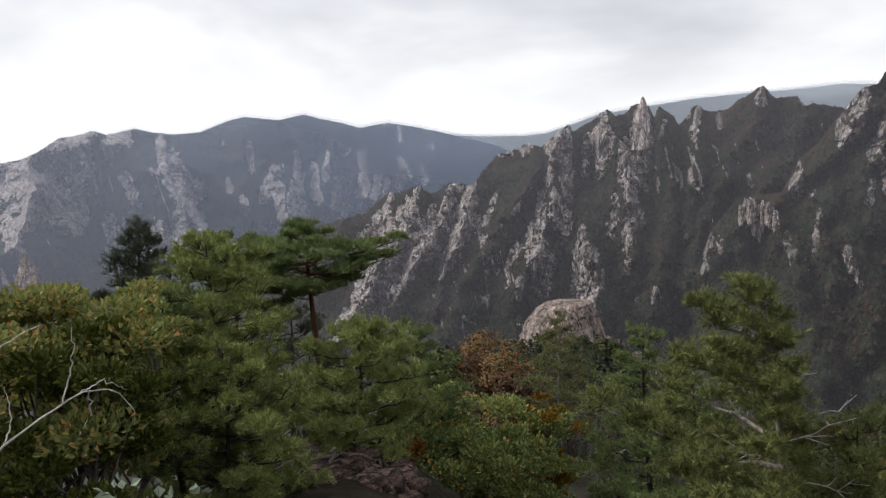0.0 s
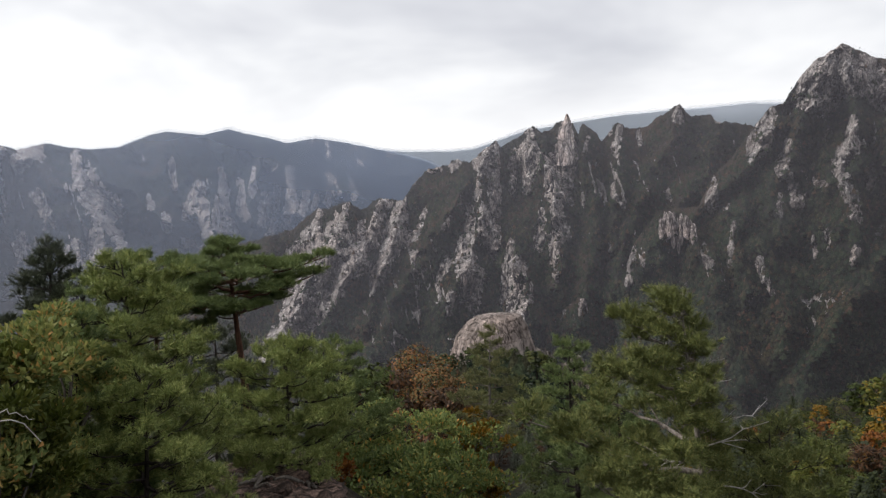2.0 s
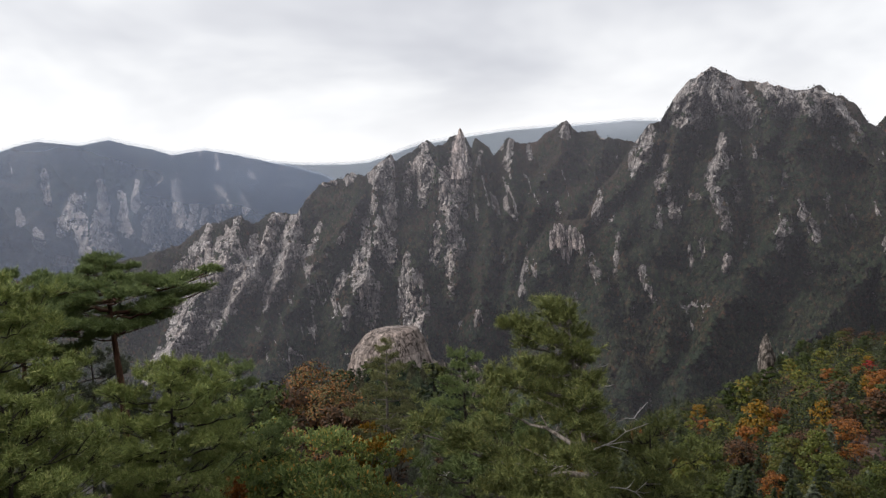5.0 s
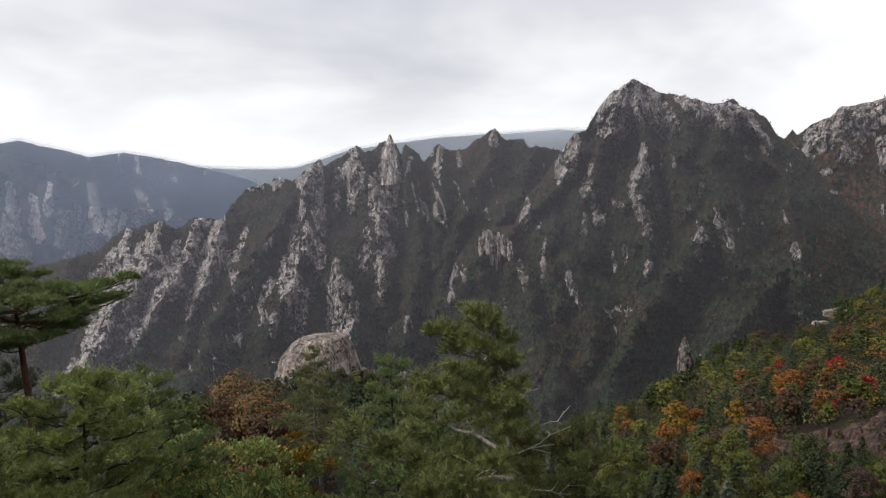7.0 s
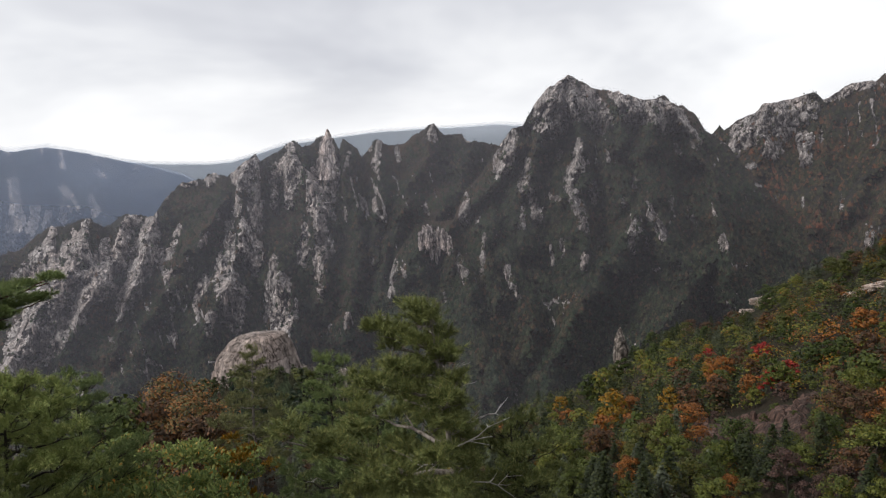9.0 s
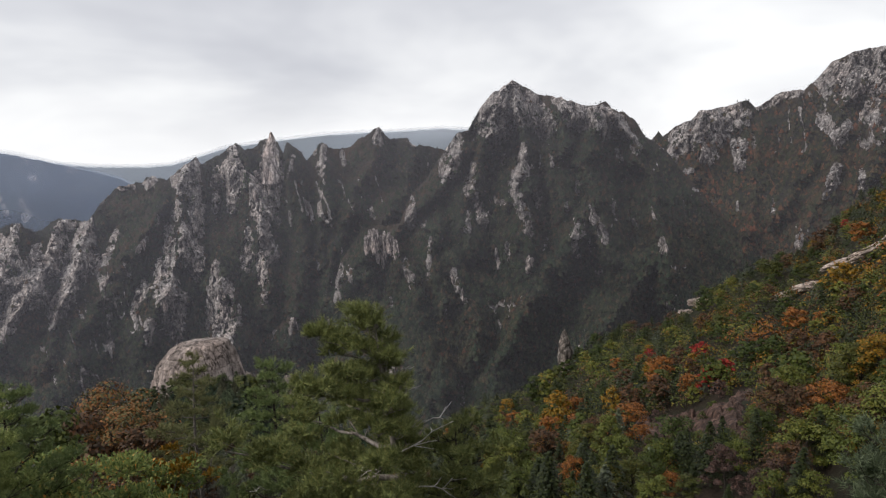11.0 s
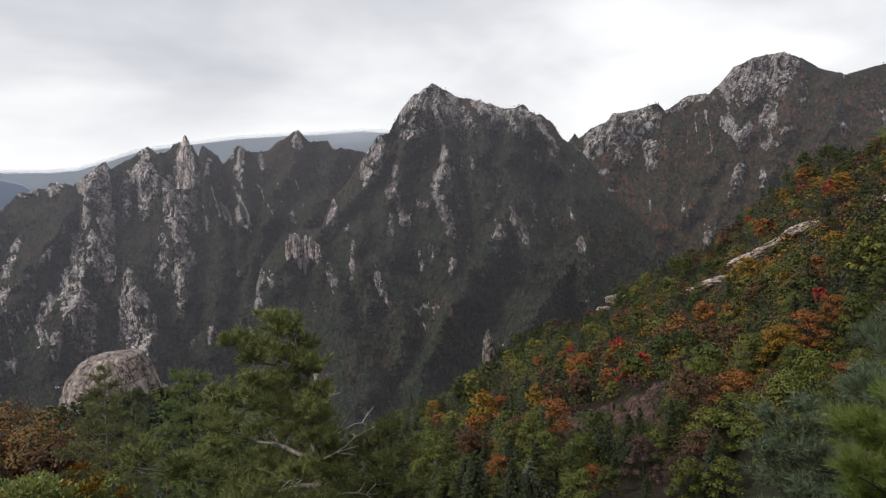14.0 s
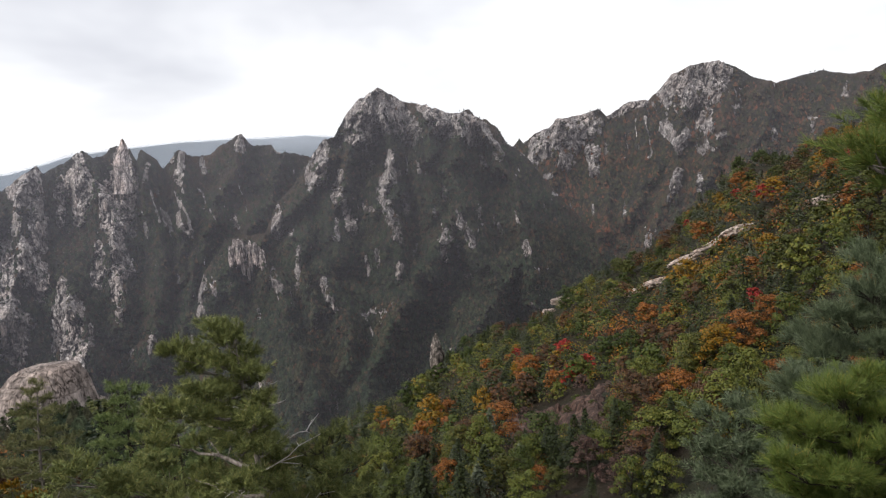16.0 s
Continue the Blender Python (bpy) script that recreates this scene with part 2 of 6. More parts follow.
def mesh_grid(name, P, rock=None, material=None, kind="structure", label="", category="", pieces=None, piece_name="", facets=False):
    """A sheet from an array of places (rows, columns, 3); places numbered 0 and up in pieces become parts of their own."""
    r, c = P.shape[:2]
    idx = np.arange(r * c).reshape(r, c)
    quads = np.stack([idx[:-1, :-1], idx[1:, :-1], idx[1:, 1:], idx[:-1, 1:]], -1).reshape(-1, 4)
    if pieces is None:
        return tagged(new(name, sheet_mesh(name, P, quads, rock, material, facets)), label, category, "", kind)
    which = pieces.reshape(-1)[quads[:, 0]]
    ob = tagged(new(name, sheet_mesh(name, P, quads[which < 0], rock, material)), label, category, "", kind)
    for k in range(int(which.max()) + 1):
        if (which == k).sum() > 12:
            new(piece_name, sheet_mesh(piece_name, P, quads[which == k], rock, material, True)).parent = ob
    return ob


def crag_field(B, E, crags, seed, lean, ragged=0.5):
    """Rock buttresses along their axes (bearing, elevation, half width; the same at the foot): how far each place stands out (in degrees),
    how much of it is bare rock (0 to 1), and which buttress it belongs to."""
    out, best, owner = np.zeros_like(B), np.full(B.shape, 9.0), np.full(B.shape, -1)
    wx = (fbm(B * 1.3 + E * lean, E * 0.9, seed, 4, 0.6) - 0.5)
    wy = (fbm(B * 1.3, E * 0.9 + B * 0.3, seed + 1, 4, 0.6) - 0.5)
    for k, (b1, e1, w1, b2, e2, w2) in enumerate(crags):
        pad = 2.2 * max(w1, w2) + 0.5
        sel = (B > min(b1, b2) - pad) & (B < max(b1, b2) + pad) & (E > min(e1, e2) - pad) & (E < max(e1, e2) + pad)
        if not sel.any():
            continue
        size = 0.55 * max(w1, w2) + 0.16
        bb, ee = B[sel] + wx[sel] * 1.15 * size, E[sel] + wy[sel] * 1.15 * size
        dx, dy = b2 - b1, e2 - e1
        t = np.clip(((bb - b1) * dx + (ee - e1) * dy) / (dx * dx + dy * dy + 1e-6), 0, 1)
        w = w1 + (w2 - w1) * t
        q = np.hypot(bb - b1 - t * dx, (ee - e1 - t * dy) * 0.8) / w
        bulge = w * np.clip(1.25 - q, 0, 1.25)
        near = q < best[sel]
        own = owner[sel]
        own[near & (q < 1.1)] = k
        owner[sel] = own
        best[sel] = np.minimum(best[sel], q)
        out[sel] = np.maximum(out[sel], bulge)
    fine = fbm(B * 5.0 + E * lean, E * 3.4, seed + 6, 4, 0.6)
    rock = 1 - smooth(0.98, 1.16, best + (fine - 0.5) * ragged * 1.1)
    # ledges on which shrubs grow
    ledge = fbm(B * 1.9 + E * 0.5, E * 2.4 - B * 0.4, seed + 8, 4, 0.6)
    rock = rock * (1 - 0.7 * smooth(0.66, 0.72, ledge))
    return out, rock, owner


def facet(x, y, seed):
    """Broken rock faces: each block is a plane with a tilt of its own. Returns how far it stands out, about -1 to 1."""
    ix, iy = np.floor(x), np.floor(y)
    f1, f2, out = np.full(x.shape, 9.0), np.full(x.shape, 9.0), np.zeros(x.shape)
    for dx in (-1, 0, 1):
        for dy in (-1, 0, 1):
            cx, cy = ix + dx, iy + dy
            ox, oy = x - cx - hash2(cx, cy, seed), y - cy - hash2(cx, cy, seed + 1)
            d = np.hypot(ox, oy)
            near = d < f1
            f2 = np.where(near, f1, np.minimum(f2, d))
            plane = (hash2(cx, cy, seed + 2) - 0.5) + 2.4 * (hash2(cx, cy, seed + 3) - 0.5) * ox + 1.6 * (hash2(cx, cy, seed + 4) - 0.35) * oy
            out = np.where(near, plane, out)
            f1 = np.where(near, d, f1)
    return out - 0.35 * (1 - smooth(0.0, 0.10, f2 - f1))


def spur_field(B, E, spurs, seed):
    """For each place how far it lies from the nearest spur line, in degrees, and small ribs that branch off it down both flanks."""
    wb, we = (fbm(B * 0.7, E * 0.7, seed + 51, 4) - 0.5) * 1.7, (fbm(B * 0.7, E * 0.7, seed + 52, 4) - 0.5) * 1.7
    away = np.full(B.shape, 99.0)
    for line in spurs:
        for (b1, e1), (b2, e2) in zip(line[:-1], line[1:]):
            dx, dy = b2 - b1, e2 - e1
            t = np.clip(((B + wb - b1) * dx + (E + we - e1) * dy) / (dx * dx + dy * dy), 0, 1)
            away = np.minimum(away, np.hypot(B + wb - b1 - t * dx, (E + we - e1 - t * dy) * 0.75))
    wave = ridged((E + 1.25 * away) * 0.42, B * 0.22, seed + 53, 2, 0.45) - 0.6
    return away, wave


def mountain(name, crest, far, near, foot, crags, step, rows, material, label, seed, relief=40.0, jag=0.12, push=1.3, back=500.0, rise=0.92, sprinkle=0.0, lean=-0.5, spurs=(), ragged=0.5, spur=70.0, grain=1.0):
    """A mountainside hung from its crest (bearing, elevation) at the distance far down to its foot, with gullies, ribs and rock buttresses,
    and a far slope behind. Returns the grid and its rock mask for the woods."""
    cb, ce = np.array(crest).T
    b = np.arange(cb[0], cb[-1], step)
    c = np.interp(b, cb, ce)
    teeth = (ridged(b * 1.7, b * 0 + 3.3, seed, 4) - 0.55) * jag * 2
    c = c + teeth
    s = np.linspace(0, 1, rows)[:, None]
    E = c[None, :] + (foot - c)[None, :] * s
    B = np.broadcast_to(b[None, :], E.shape)
    warp = (fbm(B * 0.13, E * 0.09, seed + 2, 3) - 0.5) * 5
    slope = (E - c[None, :])
    gully = ridged(B * 0.13 + warp * 0.30 + slope * 0.035, E * 0.03 + warp * 0.12, seed + 3, 2, 0.40) - 0.6
    rill = ridged(B * 0.62 + warp * 0.6 + slope * 0.05, E * 0.10 + warp * 0.2, seed + 4, 3, 0.5) - 0.6
    soft, mask, owner = crag_field(B, E, crags, seed + 9, lean, ragged)
    if sprinkle:
        spots = ridged(B * 1.2 + E * 0.2, E * 0.36, seed + 40, 3) * (0.6 + 0.55 * fbm(B * 0.3, E * 0.3, seed + 41, 2))
        extra = smooth(0.80 - sprinkle, 0.88 - sprinkle, spots)
        soft, mask = np.maximum(soft, extra * 0.08), np.maximum(mask, extra * 0.85)
    d = far + (near - far) * s ** rise + (fbm(b * 0.11, b * 0 + 1.5, seed + 6, 3)[None, :] - 0.5) * 0.16 * far * (1 - s)
    hold = smooth(0.0, 0.10, s) * 0.75 + 0.25
    d = d - (relief * (0.8 if spurs else 2.6) * gully + relief * (0.3 if spurs else 0.5) * rill) * hold * (far / 1000)
    if spurs:
        away, wave = spur_field(B, E, spurs, seed)
        d = d - spur * (1.25 * np.exp(-away / 1.5) - 0.25 + 0.3 * wave * np.clip(away, 0, 1))
    wob = (fbm(B * 1.6, E * 1.6, seed + 60, 3) - 0.5) * 1.2
    # slabs, blocks and splinters, larger on a far mountain
    k = grain
    slab = facet((B * 1.5 + E * lean * 0.8 + wob) * k, (E * 0.62 + wob * 0.5) * k, seed + 61)
    block = facet((B * 4.0 + E * lean * 1.6 + wob * 2) * k, (E * 1.9 + wob) * k, seed + 62)
    chip = facet((B * 8.5 + E * lean * 2.0) * k, (E * 5.0 + wob * 2) * k, seed + 63)
    arc = d * math.pi / 180
    d = d - arc * (push * soft + mask / k * (0.75 * slab + 0.45 * block + 0.12 * chip))
    d = d - (1 - mask) * 6.0 * (fbm(B * 3.1, E * 2.6, seed + 13, 3) - 0.5)
    R, Z = np.radians(B), EYE + d * np.tan(np.radians(E))
    P = np.stack([d * np.sin(R), d * np.cos(R), Z], -1)
    # the far side
    n = 10
    q = (np.arange(n, 0, -1) / n)[:, None]
    db = d[:1] + back * q ** 1.3
    zb = Z[:1] - (back * 0.55) * q ** 1.1 - 6 * vnoise(B[:1] * 2, q * 9, seed + 21)
    PB = np.stack([db * np.sin(R[:1]), db * np.cos(R[:1]), zb + 0 * db], -1)
    rock = np.concatenate([np.zeros((n, len(b))), mask])
    pieces = np.concatenate([np.full((n, len(b)), -1), owner])
    ob = mesh_grid(name, np.concatenate([PB, P]), rock, material, "", label, "mountain", pieces, "rock_buttress")
    return P, mask, E, b, ob


# rock buttresses: bearing, elevation and half width at the top, then at the foot
CRAGS_BUTTRESS_PALE = [(-2.3, -1.6, 0.18, -3.5, -4.0, 0.80), (-3.5, -4.0, 0.80, -4.4, -5.5, 1.60), (-1.3, -3.3, 0.36, -1.9, -6.2, 1.07), (-4.7, -5.5, 1.33, -5.6, -8.6, 1.42), (-2.1, -5.7, 1.33, -4.2, -8.4, 0.71),
                       (-5.6, -8.2, 1.51, -6.8, -10.5, 1.16), (-6.8, -10.1, 1.24, -8.4, -12.2, 0.80), (-7.0, -10.5, 0.44, -7.5, -12.0, 0.27), (-4.6, -1.8, 0.22, -5.3, -4.2, 0.53), (-5.4, -3.6, 0.49, -7.2, -5.7, 0.44),
                       (-7.1, -5.3, 0.44, -9.0, -7.0, 0.58), (-3.8, -8.5, 0.36, -5.1, -10.7, 0.27), (-8.7, -11.8, 0.71, -9.5, -13.2, 0.62)]
CRAGS_BUTTRESS_SMALL = [(0.3, -1.5, 0.22, -0.5, -4.6, 0.58), (2.1, -1.2, 0.36, 1.5, -3.9, 0.98), (1.5, -3.9, 0.98, 0.6, -5.5, 0.76), (1.1, -5.2, 0.62, -0.3, -7.6, 0.53), (-0.3, -7.2, 0.49, -0.8, -8.8, 0.22),
                        (3.9, -2.3, 0.18, 2.9, -4.4, 0.31), (5.9, -2.9, 0.13, 5.2, -3.8, 0.18), (5.5, -6.6, 0.40, 4.6, -8.0, 0.27), (3.5, 0.9, 0.18, 3.0, 0.1, 0.27), (6.7, 1.5, 0.22, 6.3, 1.1, 0.36),
                        (4.4, 1.1, 0.27, 5.2, 1.0, 0.22), (0.6, -1.3, 0.27, 0.9, -1.7, 0.36), (6.8, -1.3, 0.09, 6.7, -2.0, 0.13), (3.1, -10.3, 0.09, 2.9, -10.9, 0.13)]
CRAGS_CENTRE = [(9.4, 2.9, 0.31, 8.7, 1.3, 0.80), (9.8, 2.7, 0.27, 9.5, 0.0, 0.58), (9.5, 0.0, 0.58, 9.5, -2.6, 0.40), (8.4, 0.5, 0.22, 8.1, -1.4, 0.31), (8.7, -2.6, 0.49, 9.0, -4.8, 0.84),
                (9.0, -4.4, 0.76, 9.4, -6.3, 0.31), (7.6, -2.3, 0.36, 7.2, -5.6, 0.53), (6.8, -5.1, 0.49, 7.3, -7.8, 1.16), (6.5, -6.9, 0.58, 7.4, -9.6, 0.80), (5.7, -9.4, 0.40, 5.4, -10.8, 0.27),
                (7.5, -8.7, 0.67, 7.6, -11.0, 0.31), (10.7, -5.4, 0.31, 10.8, -8.1, 0.80), (10.8, -7.6, 0.89, 11.0, -11.3, 0.71), (10.1, -8.0, 0.31, 9.9, -9.9, 0.27), (12.2, -8.6, 0.13, 12.1, -9.9, 0.27)]
CRAGS_NEEDLE = [(12.6, 3.7, 0.31, 12.4, 1.7, 0.98), (11.3, 1.8, 0.40, 10.9, -0.9, 0.31), (12.4, 1.7, 0.62, 12.2, -0.9, 0.36), (13.9, 1.2, 0.31, 14.0, -1.5, 0.44), (14.1, 1.7, 0.22, 15.0, -1.6, 0.44),
                (15.3, 3.9, 0.44, 15.2, 1.9, 0.89), (15.4, 2.1, 0.67, 15.5, -0.7, 0.31), (14.9, -1.1, 0.31, 15.6, -2.3, 0.22), (13.3, -2.8, 0.22, 13.0, -5.5, 0.53), (14.4, -2.4, 0.49, 14.8, -4.7, 0.62),
                (14.1, -5.1, 0.44, 14.2, -8.4, 0.31)]
CRAGS_SADDLE = [(16.5, -1.5, 0.09, 16.5, -2.3, 0.13), (17.8, -0.8, 0.09, 17.9, -1.7, 0.13), (19.6, 3.7, 0.22, 19.1, 1.6, 0.31), (17.1, 2.9, 0.13, 16.8, 1.9, 0.18), (16.3, -10.0, 0.18, 16.0, -11.0, 0.18),
                (20.8, 3.1, 0.18, 21.0, 2.3, 0.22), (23.9, 4.7, 0.22, 23.8, 4.0, 0.40), (26.5, 3.9, 0.18, 26.6, 3.5, 0.22), (18.9, 3.7, 0.13, 18.7, 3.2, 0.22), (14.8, -10.8, 0.13, 14.6, -11.5, 0.13)]
CRAGS_SUMMIT = [(34.6, 7.9, 0.40, 33.7, 6.2, 1.42), (33.7, 6.4, 1.42, 32.1, 4.6, 0.40), (35.9, 6.7, 0.49, 37.1, 4.6, 0.71), (38.0, 6.5, 0.31, 40.1, 5.0, 0.76), (40.9, 5.4, 0.53, 42.2, 4.3, 0.76),
                (42.7, 4.8, 0.31, 44.2, 2.4, 0.31), (30.3, 4.0, 0.22, 29.3, 1.6, 0.62), (29.8, 2.0, 0.40, 28.9, 0.6, 0.22), (31.4, 1.5, 0.22, 30.9, -0.4, 0.36), (35.4, 2.9, 0.22, 35.1, 0.9, 0.49),
                (35.1, 0.9, 0.49, 34.6, -0.4, 0.36), (34.8, -0.9, 0.31, 35.1, -2.3, 0.31), (35.7, -2.3, 0.18, 35.6, -3.9, 0.31), (36.4, -0.7, 0.27, 36.5, -1.8, 0.22), (31.5, -0.8, 0.22, 32.0, -2.8, 0.40),
                (30.8, -2.1, 0.13, 30.7, -3.6, 0.22)]
CRAGS_SPURS = [(26.3, -0.8, 0.13, 26.2, -2.7, 0.49), (27.3, -2.7, 0.13, 27.1, -3.0, 0.18), (27.6, -4.1, 0.18, 27.4, -7.1, 0.27), (25.5, -5.8, 0.22, 25.9, -7.3, 0.36), (20.2, -6.1, 0.36, 19.9, -8.7, 0.27),
               (29.4, -7.0, 0.31, 29.7, -8.4, 0.27), (29.8, -8.2, 0.22, 30.3, -9.4, 0.18), (35.7, -6.2, 0.31, 35.4, -7.2, 0.22), (39.2, -4.2, 0.27, 39.6, -3.3, 0.18), (40.6, -1.9, 0.13, 40.8, -3.1, 0.36),
               (41.4, -3.9, 0.36, 41.6, -4.9, 0.22), (33.9, -4.9, 0.27, 33.9, -6.1, 0.13), (37.6, 2.2, 0.13, 37.6, 1.4, 0.13), (39.6, -0.1, 0.18, 39.6, -0.9, 0.18), (45.9, -4.9, 0.27, 46.1, -5.6, 0.31)]
CRAGS_SPURS_LOW = [(23.3, -12.3, 0.20, 24.0, -14.6, 0.40), (22.6, -12.4, 0.12, 22.6, -13.6, 0.25), (21.2, -6.3, 0.13, 21.0, -7.3, 0.18), (24.2, -8.8, 0.13, 24.3, -9.5, 0.13), (19.0, -12.2, 0.13, 18.8, -12.7, 0.18), (38.7, -1.6, 0.09, 38.7, -2.2, 0.13), (32.8, 5.4, 0.27, 32.5, 4.1, 0.36),
                   (33.9, 2.3, 0.18, 33.7, 1.8, 0.18), (42.7, 2.3, 0.18, 43.0, 1.5, 0.18), (37.0, -4.5, 0.13, 36.9, -5.3, 0.18), (33.0, -5.3, 0.13, 33.1, -6.7, 0.18), (28.6, -9.8, 0.09, 28.7, -10.5, 0.13)]
CRAGS_EAST_CAP = [(49.4, 5.0, 0.80, 47.6, 2.9, 0.98), (50.8, 5.0, 0.62, 51.7, 4.1, 0.62), (49.9, 3.5, 1.16, 49.3, 1.4, 0.58), (47.1, 3.0, 0.62, 46.6, 1.1, 0.49), (45.0, 3.0, 0.22, 45.8, 1.9, 0.49),
                  (51.5, 2.2, 0.49, 51.5, 0.7, 0.40), (52.9, 5.1, 0.36, 54.4, 5.6, 0.36), (54.2, 5.6, 0.36, 55.6, 5.8, 0.31), (47.3, -0.9, 0.18, 47.5, -2.7, 0.13), (51.3, -2.0, 0.09, 51.3, -2.7, 0.13),
                  (53.9, -1.9, 0.09, 53.8, -3.0, 0.13), (49.7, -1.8, 0.13, 49.8, -2.2, 0.13), (48.2, 0.5, 0.18, 46.8, 0.1, 0.22), (52.4, 2.9, 0.13, 52.5, 2.0, 0.18)]
CRAGS_EAST_TOP = [(57.6, 6.9, 0.71, 57.1, 6.2, 0.62), (59.2, 7.9, 0.62, 58.8, 6.3, 0.98), (60.6, 7.9, 0.67, 60.4, 6.1, 0.80), (61.6, 7.2, 0.36, 61.1, 6.4, 0.40), (57.0, 3.6, 0.49, 57.7, 2.5, 0.36),
                  (58.5, 3.1, 0.40, 57.9, 1.8, 0.27), (59.9, 4.5, 0.53, 60.0, 3.2, 0.31), (59.3, 2.1, 0.22, 59.6, 1.6, 0.22), (62.0, 4.6, 0.18, 62.0, 4.1, 0.18), (57.9, 0.1, 0.36, 57.6, -1.0, 0.36),
                  (57.5, -1.3, 0.22, 57.2, -1.9, 0.18), (59.4, -0.3, 0.27, 59.5, -1.1, 0.31), (64.6, 2.8, 0.18, 64.6, 2.2, 0.18), (45.9, -4.3, 0.27, 46.0, -5.1, 0.27), (55.6, -4.6, 0.22, 55.5, -5.3, 0.22),
                  (61.2, 2.9, 0.22, 60.7, 2.7, 0.22)]
CRAGS_WEST = [(-31.6, 0.7, 0.62, -31.5, -1.6, 0.89), (-30.2, 0.9, 0.76, -29.3, -0.9, 0.98), (-27.8, -0.1, 0.53, -28.0, -2.6, 0.53), (-32.2, -2.9, 0.40, -31.7, -4.7, 0.31), (-27.7, 3.0, 0.76, -29.0, 2.3, 0.49),
              (-26.8, 3.5, 0.44, -26.8, 1.0, 0.31), (-24.5, 3.4, 0.58, -25.4, 2.6, 0.40), (-21.6, 2.6, 0.40, -21.3, 0.8, 0.53), (-21.3, 0.8, 0.58, -20.2, -1.0, 0.76), (-20.1, -1.7, 0.31, -19.3, -3.5, 0.31),
              (-21.0, -2.7, 0.31, -21.0, -4.7, 0.49), (-22.3, -3.3, 0.22, -21.8, -5.2, 0.31), (-24.6, 0.2, 0.22, -24.1, -1.0, 0.27), (-22.8, -3.7, 0.22, -23.4, -6.2, 0.31), (-25.5, -2.5, 0.18, -25.9, -3.1, 0.27),
              (-31.1, -0.7, 0.62, -32.1, -1.5, 0.44)]
CRAGS_WEST_SPIRES = [(-13.4, 0.4, 0.31, -14.0, -0.9, 0.44), (-13.5, -0.8, 0.31, -13.2, -4.0, 0.31), (-12.4, -0.3, 0.13, -12.1, -2.5, 0.53), (-11.5, -2.3, 0.18, -11.2, -3.4, 0.31), (-14.6, -1.0, 0.18, -14.7, -1.7, 0.22),
                     (-13.3, -3.9, 0.22, -13.9, -5.3, 0.31), (-6.7, 1.5, 0.22, -6.8, -1.1, 0.31), (-6.8, -1.1, 0.31, -7.1, -3.0, 0.40), (-7.9, 0.7, 0.13, -8.2, -1.2, 0.18), (-8.7, -0.9, 0.13, -8.9, -2.7, 0.18),
                     (-5.6, -0.2, 0.13, -6.0, -2.2, 0.27), (-8.2, -2.6, 0.22, -8.7, -4.0, 0.31), (-15.4, 2.4, 0.18, -15.3, 0.6, 0.18), (-16.1, -1.6, 0.18, -16.1, -2.5, 0.22), (-17.1, -0.1, 0.13, -17.1, -1.0, 0.18),
                     (-3.6, 0.1, 0.13, -3.9, -1.3, 0.18)]
CRAGS_WEST_NEAR = [(-7.8, 1.4, 0.18, -8.2, -1.5, 0.36), (-6.7, 1.1, 0.18, -6.7, -1.5, 0.36), (-8.7, -0.5, 0.18, -9.0, -2.6, 0.31), (-5.6, -0.1, 0.18, -5.8, -1.6, 0.27), (-3.6, 1.0, 0.18, -3.1, -0.6, 0.31),
                   (-2.0, 0.3, 0.13, -1.8, -0.9, 0.22), (-10.5, 0.7, 0.18, -10.5, -2.0, 0.36), (-9.4, 1.5, 0.13, -9.6, -0.2, 0.22), (-11.8, 1.6, 0.18, -11.8, -1.2, 0.36), (-4.8, -0.9, 0.18, -5.0, -1.6, 0.22)]

CREST_WEST = [(-60, 0.5), (-48, 2.2), (-40, 0.8), (-36, 1.5), (-31.9, 1.7), (-30.9, 1.9), (-29.8, 2.4), (-28.5, 3.3), (-27.2, 3.5), (-26.3, 3.8), (-25.4, 3.5), (-23.5, 3.9),
              (-22.4, 3.6), (-20.8, 3.4), (-19.0, 3.5), (-16.9, 4.3), (-15.6, 4.6), (-12.9, 4.3), (-11.1, 4.7), (-9.8, 4.3), (-8.1, 3.9), (-6.8, 3.5),
              (-4.5, 3.8), (-1.9, 3.3), (0.4, 2.7), (2.2, 2.2), (4.4, 1.5), (6.6, 0.1), (9, -2), (12, -5)]
SPURS_WEST = [[(-26.3, 3.8), (-22, 0), (-18.5, -5)], [(-15.6, 4.6), (-13, 0), (-12, -6)], [(-11, 4.7), (-7, 1), (-5.5, -4)], [(-4.5, 3.8), (-2, 0), (-2, -4)], [(0.4, 2.7), (2.5, 0.5)],
              [(-30, 2.4), (-31, -2), (-34, -7)], [(-21, 3.4), (-19.5, 1.0), (-16, -2)], [(-8, 3.9), (-9.5, 0.5), (-9.5, -3)]]
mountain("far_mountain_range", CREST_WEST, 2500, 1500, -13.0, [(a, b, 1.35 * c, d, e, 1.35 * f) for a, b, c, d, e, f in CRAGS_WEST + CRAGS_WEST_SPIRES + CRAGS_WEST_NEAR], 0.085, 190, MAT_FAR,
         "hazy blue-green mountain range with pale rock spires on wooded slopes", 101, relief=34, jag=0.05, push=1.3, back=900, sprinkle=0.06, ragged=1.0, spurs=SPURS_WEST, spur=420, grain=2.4)

